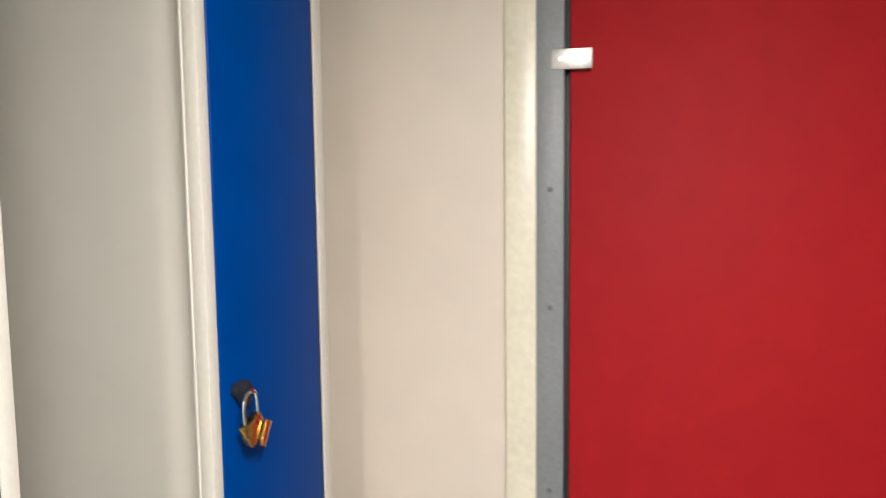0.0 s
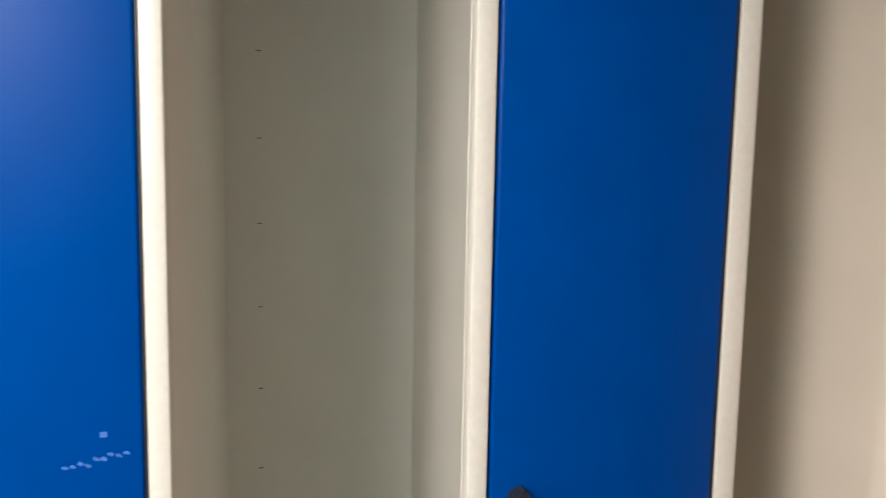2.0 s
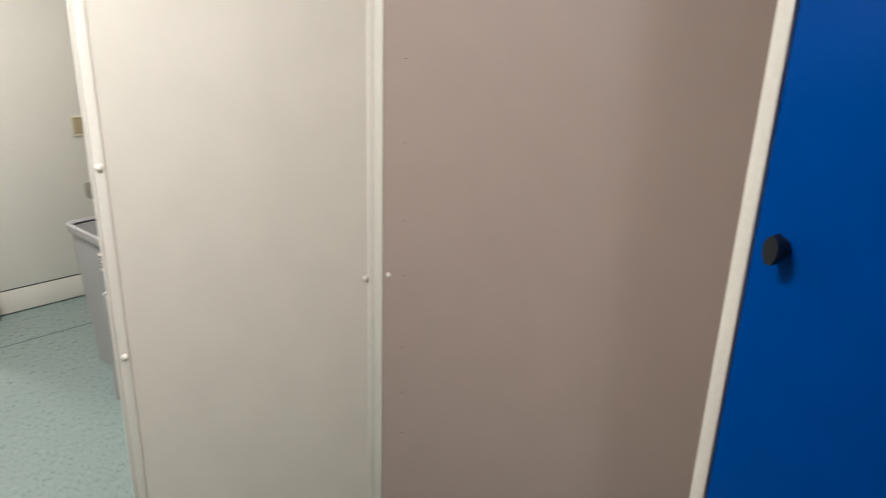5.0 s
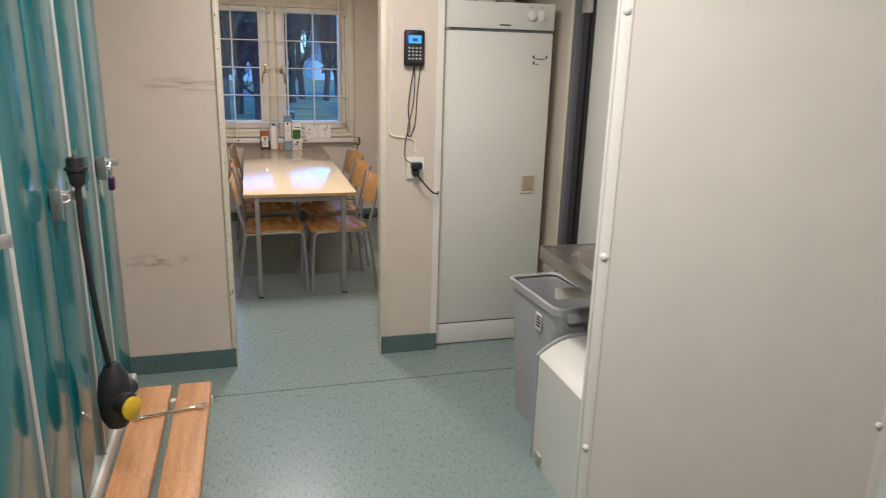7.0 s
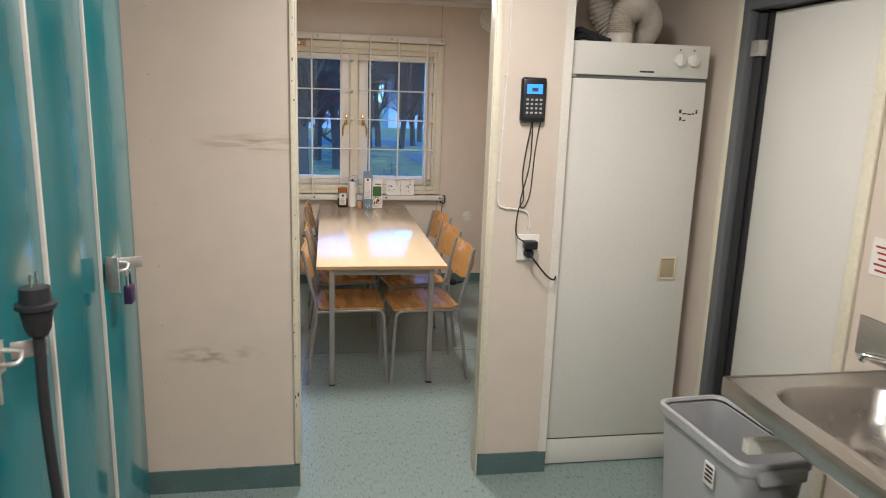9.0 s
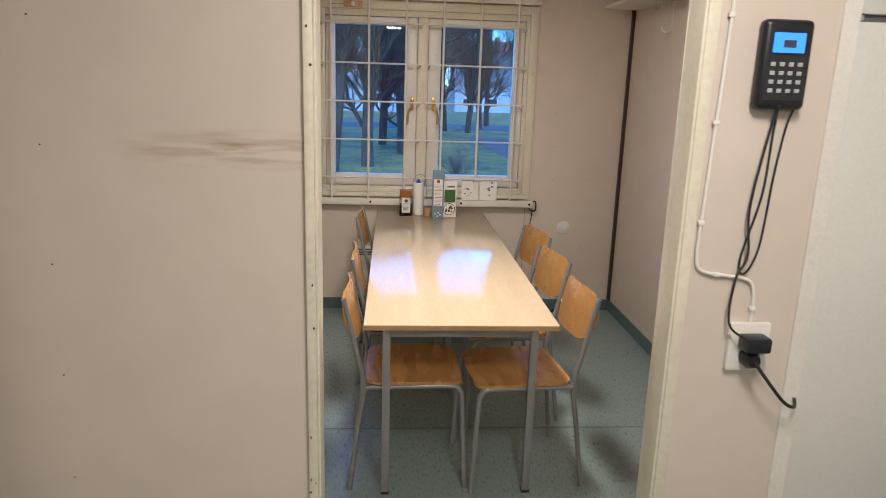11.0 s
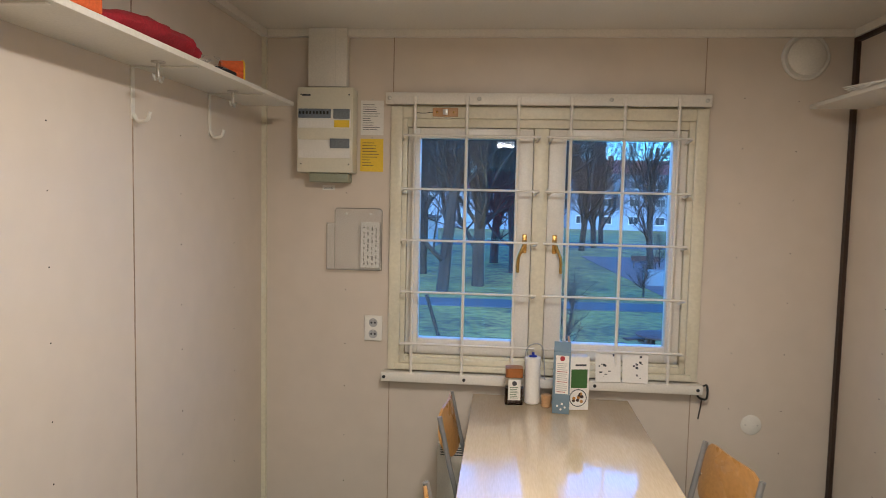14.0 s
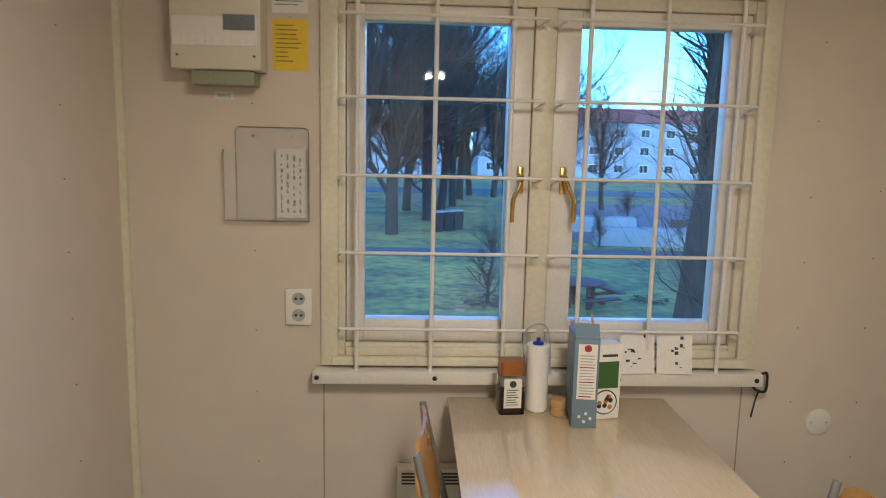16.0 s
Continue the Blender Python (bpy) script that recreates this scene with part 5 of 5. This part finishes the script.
rl = thing("paper_roll", "white kitchen roll on a stand with a blue knob", "kitchen roll", (0.442, 6.645, Z))
part("roll", lathe([(0.034, 0.004), (0.036, 0.006), (0.036, 0.215), (0.034, 0.217), (0.018, 0.217)]), M["paper"], rl)
part("stand", lathe([(0.03, 0), (0.03, 0.004), (0.006, 0.005), (0.006, 0.225)]), M["white"], rl)
part("knob", lathe([(0.018, 0.2175), (0.018, 0.222), (0.007, 0.226), (0.006, 0.238)]), mat("blue_plastic", (0.01, 0.03, 0.35), 0.35), rl)
ct = tube([(0.42, 6.735, 0.807), (0.41, 6.735, 0.93), (0.44, 6.735, 0.975), (0.49, 6.735, 0.96), (0.505, 6.74, 0.807)], 0.003, 6)
whole("wire_loop", ct, M["grey_plastic"], "thin pale wire looped before the sill", "wire")
eg = thing("egg_cup", "small turned wooden cup", "cup", (0.505, 6.60, Z))
part("body", lathe([(0.020, 0), (0.024, 0.004), (0.021, 0.02), (0.025, 0.04), (0.023, 0.055), (0.018, 0.056)]), M["wood_light"], eg)
cb = thing("cereal_box", "open grey-blue carton with printed side panel", "carton", (0.568, 6.56, Z), -6)
part("carton", box((-0.037, -0.06, 0), (0.037, 0.10, 0.275), 0.0015), M["box_blue"], cb)
sd = part("side_print", box((-0.026, -0.0615, 0.09), (0.030, -0.0603, 0.26)), M["paper"], cb, "white printed panel with red badge")
for i in range(15):
    part("text_line", box((-0.020, -0.0624, 0.097 + i * 0.009), (0.024 - 0.006 * (i % 4 == 0), -0.0617, 0.100 + i * 0.009)), M["redink" if i % 5 == 0 else "grey_plastic"], sd)
part("badge", lathe([(0.011, 0), (0.011, 0.0006)], (0.002, -0.0615, 0.247), (0, -1, 0), 18), M["redink"], sd)
part("flap", place(box((-0.036, 0, 0), (0.036, 0.05, 0.0015)), pose(0, -0.06, 0.276, 50, 0, 0)), M["box_blue"], cb)
part("inner_bag", place(lathe([(0.03, 0), (0.028, 0.03), (0.012, 0.06)], seg=9), pose(0, 0.02, 0.25)), M["acrylic"], cb)
for x, z in ((-0.015, 0.035), (0.005, 0.045), (0.018, 0.03), (0.0, 0.02)):
    part("print_dot", lathe([(0.005, 0), (0.005, 0.0006)], (x, -0.0602, z), (0, -1, 0), 8), M["paper"], cb)
spn = thing("wooden_spoon", "dark wooden spoon standing in the carton", "spoon", (0.60, 6.60, 0.87))
part("bowl", place(slab([(0.016 * math.cos(a), 0.03 * math.sin(a)) for a in [k * 0.4488 for k in range(14)]], -0.003, 0.003), pose(0, 0, 0.15, 80, 0, 75)), M["wood_light"], spn)
part("handle", cyl(bmesh.new(), (0, 0, 0), (0, 0, 0.13), 0.004, 8), M["wood_light"], spn)
mb = thing("muesli_box", "green and white muesli carton with a bowl pictured", "carton", (0.642, 6.60, Z), 10)
part("carton", box((-0.045, -0.03, 0), (0.045, 0.03, 0.24), 0.0015), M["paper"], mb)
part("green_panel", box((-0.038, -0.0315, 0.10), (0.036, -0.0303, 0.185)), M["green"], mb)
part("print", box((-0.02, -0.0315, 0.20), (0.03, -0.0303, 0.208)), M["ink"], mb)
bw = part("bowl_picture", lathe([(0.04, 0), (0.04, 0.0006)], (-0.004, -0.0306, 0.055), (0, -1, 0), 28), M["ink"], mb)
part("milk", lathe([(0.036, 0), (0.036, 0.0006)], (-0.004, -0.0314, 0.055), (0, -1, 0), 28), M["paper"], bw)
rs = random.Random(5)
for i in range(9):
    part("flake", lathe([(0.008, 0), (0.006, 0.0008)], (-0.004 + rs.uniform(-0.02, 0.02), -0.0322, 0.055 + rs.uniform(-0.02, 0.02)), (0, -1, 0), 9), M["ply" if i % 2 else "coffee"], bw)
for x0, w, rz in ((0.80, 0.118, 4), (0.925, 0.118, -4)):
    n_ = thing("paper_note", "white handwritten note leaning on the sill", "note", (x0, YN - 0.076, 0.809), rz)
    part("sheet", place(box((-w / 2, -0.001, 0), (w / 2, 0, 0.135)), pose(0, 0, 0, -10)), M["paper"], n_)
    rs = random.Random(int(x0 * 100))
    for i in range(9):
        a, b = rs.uniform(-0.045, 0.035), rs.uniform(0.015, 0.12)
        part("scribble", place(box((a, -0.0018, b), (a + rs.uniform(0.004, 0.014), -0.0012, b + rs.uniform(0.002, 0.012))), pose(0, 0, 0, -10)), M["ink"], n_)

# the first room and all in it at true plan size, about the foot of the doorway wall
FIRST_ROOM = {"wall_east", "wall_south", "wall_between_rooms", "wall_niche", "wall_partition", "wall_partition_side", "wall_behind_door", "baseboard_front", "doorway_trim",
              "partition_trim", "trim_niche", "door_1", "door_2", "drying_cabinet", "exhaust_hose", "coiled_cable", "steel_sink", "mixer_tap", "mirror", "orange_sticker", "notice",
              "waste_bin", "pedal_bin", "blue_locker_bank", "padlock", "teal_locker_bank", "extension_cable", "locker_bench", "spanner", "time_clock", "power_plugs", "terminal_cable",
              "surface_cable"}
TRUE_SIZE = Matrix.Translation((-0.013, YD + 0.07, 0)) @ Matrix.Diagonal((FS, FS, 1, 1)) @ Matrix.Translation((0, -YD, 0))
for ob in list(scene.collection.all_objects):
    if ob.parent is None and (ob.name.split(".")[0] in FIRST_ROOM or ob is so):
        ob.matrix_basis = TRUE_SIZE @ ob.matrix_basis

# ---- outside ----
GZ = -2.9
built("ground", place(bx(bmesh.new(), (-600, -400, -0.5), (600, 900, 0)), Matrix.Translation((0, 0, GZ))), M["grass"], "wet winter lawn with fallen leaves", "ground")
path_bm = slab([(-30, 31.5), (40, 33), (40, 35.2), (-30, 33.7)], GZ, GZ + 0.03)
built("pavement", path_bm, M["asphalt"], "narrow asphalt footpath across the lawn", "path")
built("pavement_court", slab([(8, 37), (30, 37), (34, 60), (6.5, 60)], GZ, GZ + 0.02), M["paving"], "reddish paved yard between the houses", "paving")
built("road", slab([(-120, 70), (120, 70), (120, 78), (-120, 78)], GZ, GZ + 0.02), M["asphalt"], "asphalt street beyond the trees", "road")


def tree(at, height, r, seed, label, spread=1.0, droop=0.0, levels=5):
    """Leafless tree: tapered trunk with forking limbs and many fine twigs."""
    rs = random.Random(seed)
    t = thing("bare_tree", label, "tree", at, group="leafless trees")
    tv, tf, cv, cf = [], [], [], []
    def limb(v, f, p, d, length, r0, r1, seg, steps):
        rings = []
        q, dd = p.copy(), d.copy()
        pts = []
        for i in range(steps + 1):
            rr = r0 + (r1 - r0) * i / steps
            a = dd.orthogonal().normalized()
            b = dd.cross(a)
            base = len(v)
            for k in range(seg):
                an = 2 * math.pi * k / seg
                v.append(q + a * (rr * math.cos(an)) + b * (rr * math.sin(an)))
            rings.append(base)
            pts.append((q.copy(), dd.copy(), rr))
            j = 0.22 if seg < 7 else 0.07
            dd = (dd + Vector((rs.uniform(-j, j), rs.uniform(-j, j), rs.uniform(-j, j) + (0.05 - droop * (seg < 5))))).normalized()
            q = q + dd * (length / steps)
        for s0, s1 in zip(rings, rings[1:]):
            for k in range(seg):
                f.append((s0 + k, s0 + (k + 1) % seg, s1 + (k + 1) % seg, s1 + k))
        return pts
    def grow(p, d, length, r0, level):
        seg = (8, 6, 5, 4, 3, 3)[level]
        v, f = (tv, tf) if level == 0 else (cv, cf)
        pts = limb(v, f, p, d, length, r0, r0 * (0.55 if level == 0 else 0.35), seg, (7, 6, 5, 4, 3, 2)[level])
        if level + 1 >= levels:
            return
        n = (16, 10, 7, 6, 4)[level]
        for k in range(n):
            s0 = rs.uniform(0.24 if level == 0 else 0.15, 1.0)
            i = min(int(s0 * (len(pts) - 1)), len(pts) - 2)
            q, dd, rr = pts[i]
            w = Vector((rs.uniform(-1, 1), rs.uniform(-1, 1), rs.uniform(-0.1, 0.85))).normalized()
            nd = (dd * 0.55 + w * 0.8 * spread).normalized()
            grow(q, nd, length * rs.uniform(0.42, 0.68), rr * rs.uniform(0.34, 0.54), level + 1)
    grow(Vector((0, 0, -0.1)), Vector((rs.uniform(-0.05, 0.05), rs.uniform(-0.05, 0.05), 1)).normalized(), height * 0.72, r, 0)
    for name, v, f, lab in (("trunk", tv, tf, "dark furrowed trunk"), ("crown", cv, cf, "bare branching twigs")):
        me = bpy.data.meshes.new(name)
        me.from_pydata([tuple(q) for q in v], [], f)
        me.materials.append(M["bark"])
        ob = new(name, me)
        ob.parent = t
        ob["label"] = lab
    return t


LAB = "tall bare park tree with dark trunk"
for i, (x, y, h, r) in enumerate(((-2.6, 36, 15, 0.30), (-1.0, 39, 15, 0.33), (0.9, 46, 16, 0.28), (1.9, 51, 16, 0.3), (3.0, 56, 17, 0.3), (-0.4, 52, 16, 0.3), (4.0, 63, 17, 0.3), (1.2, 60, 17, 0.3), (-4.5, 44, 15, 0.3), (-6.0, 57, 16, 0.3), (5.2, 68, 17, 0.3))):
    tree((x, y, GZ), h, r, 20 + i, LAB)
tree((9.2, 46, GZ), 11, 0.22, 51, "young bare tree in the paved yard", 1.1)
tree((6.75, 20.6, GZ), 13, 0.44, 52, "large bare tree close to the window", 1.0, 0.05, 5)
tree((2.25, 24, GZ), 2.4, 0.06, 53, "small bare shrub tree on a leaf bed", 1.1, 0, 4)
tree((5.6, 17.2, GZ), 5.2, 0.06, 54, "thin bare sapling near the house", 1.2, 0.04, 4)
for i, (x, y, h) in enumerate(((7.0, 37, 2.2), (8.6, 35.5, 1.9), (12.5, 44, 2.6), (16, 43, 2.4), (11, 52, 3.2))):
    tree((x, y, GZ), h, 0.05, 80 + i, "low bare shrub at the edge of the yard", 1.3, 0, 4)
for i, (x, y) in enumerate(((7.2, 66), (8.8, 70), (10.4, 77))):
    tree((x, y, GZ), 14, 0.28, 120 + i, "bare beech with a dense brownish crown", 0.8)
tree((14, 55, GZ), 9, 0.2, 55, "young bare tree in the paved yard", 1.1)
lb = bmesh.new()
rs = random.Random(9)
for cx, cy, n, sp_ in ((2.25, 24, 260, 0.8), (7.2, 24.5, 160, 0.6)):
    for i in range(n):
        a, d = rs.uniform(0, 6.283), sp_ * math.sqrt(rs.random())
        p = Vector((cx + d * math.cos(a), cy + d * math.sin(a), GZ + 0.01 + rs.uniform(0, 0.06)))
        q = [p + Vector((rs.uniform(-0.07, 0.07), rs.uniform(-0.07, 0.07), rs.uniform(-0.005, 0.04))) for _ in range(4)]
        lb.faces.new([lb.verts.new(z) for z in q])
tagged(mesh("fallen_leaves", lb, M["weathered"]), "brown fallen leaves under the shrubs", "leaves", kind="stuff")


def house(at, w, d, storeys, label, roof=2.4, cols=10, sh=2.75):
    hgt = storeys * sh + 0.4
    h = thing("apartment_building", label, "building", at)
    part("wall", box((-w / 2, 0, -0.2), (w / 2, d, hgt)), M["facade"], h, smooth=False)
    bm = bmesh.new()
    e = 0.4
    a = [bm.verts.new(p) for p in ((-w / 2 - e, -e, hgt), (-w / 2 - e, d + e, hgt), (-w / 2 - e, d / 2, hgt + roof))]
    b = [bm.verts.new(p) for p in ((w / 2 + e, -e, hgt), (w / 2 + e, d + e, hgt), (w / 2 + e, d / 2, hgt + roof))]
    skin(bm, [a, b])
    rf = part("roof", bm, M["tiles"], h, "red tiled pitched roof", smooth=False)
    for k in range(4):
        x = -w / 2 + w * (k + 0.5) / 4
        part("chimney", box((x, d / 2 - 1.2, hgt + roof * 0.6), (x + 0.8, d / 2 - 0.5, hgt + roof + 0.6)), M["tiles"], rf, smooth=False)
    wd = box((-0.75, -0.05, -0.65), (0.75, 0.05, 0.65))
    pd = [box((x0, -0.08, -0.55), (x1, -0.055, 0.55)) for x0, x1 in ((-0.65, -0.03), (0.03, 0.65))]
    fm = mesh("window", wd, M["white"])
    pm = [mesh("pane", q, M["pane_dark"]) for q in pd]
    fm.parent = h
    for q in pm:
        q.parent = fm
    firsts = True
    for s_ in range(storeys):
        for c in range(cols):
            p = Matrix.Translation((-w / 2 + w * (c + 0.5) / cols, 0, 1.5 + s_ * sh))
            if firsts:
                fm.matrix_basis, firsts = p, False
                continue
            o = fm.copy()
            scene.collection.objects.link(o)
            o.matrix_basis = p
            for q in pm:
                z = q.copy()
                scene.collection.objects.link(z)
                z.parent = o
    return h
house((36, 112, GZ), 52, 11, 3, "pale four-storey apartment house with red tiled roof", cols=13)
house((-26, 105, GZ), 60, 11, 2, "pale apartment house behind the park trees", cols=14)

pt = thing("picnic_table", "round weathered picnic table with four benches", "picnic table", (4.85, 23.6, GZ), 20)
part("tabletop", lathe([(0.68, 0.70), (0.70, 0.71), (0.70, 0.745), (0.68, 0.75)], seg=28), M["weathered"], pt)
for k in range(4):
    a = Matrix.Rotation(radians(90 * k), 4, "Z")
    part("bench", place(box((-0.55, 0.88, 0.40), (0.55, 1.16, 0.45), 0.01), a), M["weathered"], pt)
    part("leg", place(box((-0.06, 0.35, 0), (0.06, 0.45, 0.70)), a), M["weathered"], pt)
    part("beam", place(box((-0.04, 0.35, 0.30), (0.04, 1.14, 0.38)), a), M["weathered"], pt)
for i in range(3):
    b = thing("wheelie_bin", "dark wheeled refuse bin beside the path", "refuse bin", (1.35 + 0.55 * i, 40.6 + 0.5 * i, GZ), 10, group="refuse bins")
    part("body", tub(0.48, 0.6, 0.58, 0.72, 1.0, 0.03), M["bin_dark"], b)
    part("lid", box((-0.3, -0.38, 1.0), (0.3, 0.38, 1.07), 0.02), M["concrete"], b)
for x, y, w in ((10.0, 41.5, 4.2), (11.5, 36.2, 6.0)):
    whole("planter_wall", place(box((-w / 2, -0.4, 0), (w / 2, 0.4, 0.85), 0.03), pose(x, y, GZ, 0, 0, -6)), M["concrete"], "low grey concrete planter in the yard", "planter")
for x, y in ((14.5, 40.0), (9.8, 51.0)):
    bn = thing("park_bench", "brown slatted park bench", "bench", (x, y, GZ), -10)
    part("seat", box((-0.9, -0.25, 0.42), (0.9, 0.2, 0.47), 0.01), M["weathered"], bn)
    part("backrest", box((-0.9, 0.22, 0.5), (0.9, 0.27, 0.85), 0.01), M["weathered"], bn)
    for q in (-0.7, 0.7):
        part("leg", box((q - 0.04, -0.22, 0), (q + 0.04, 0.22, 0.42)), M["bin_dark"], bn)
sg = thing("sign_board", "small white board on a leaning dark post", "sign", (-1.55, 22, GZ))
part("board", box((-0.25, -0.02, 0.1), (0.12, 0.02, 0.75)), M["plastic"], sg)
part("post", cyl(bmesh.new(), (0.36, 0.05, 0), (-0.22, 0.05, 1.9), 0.05, 10), M["bark"], sg)
shed = thing("bus_shelter", "pale low shed beside the trees", "shed", (-9, 66, GZ))
part("wall", box((-5, 0, 0), (3, 3, 2.6)), M["facade"], shed, smooth=False)
part("roof", box((-5.3, -0.4, 2.6), (3.3, 3.4, 2.8)), M["asphalt"], shed, smooth=False)
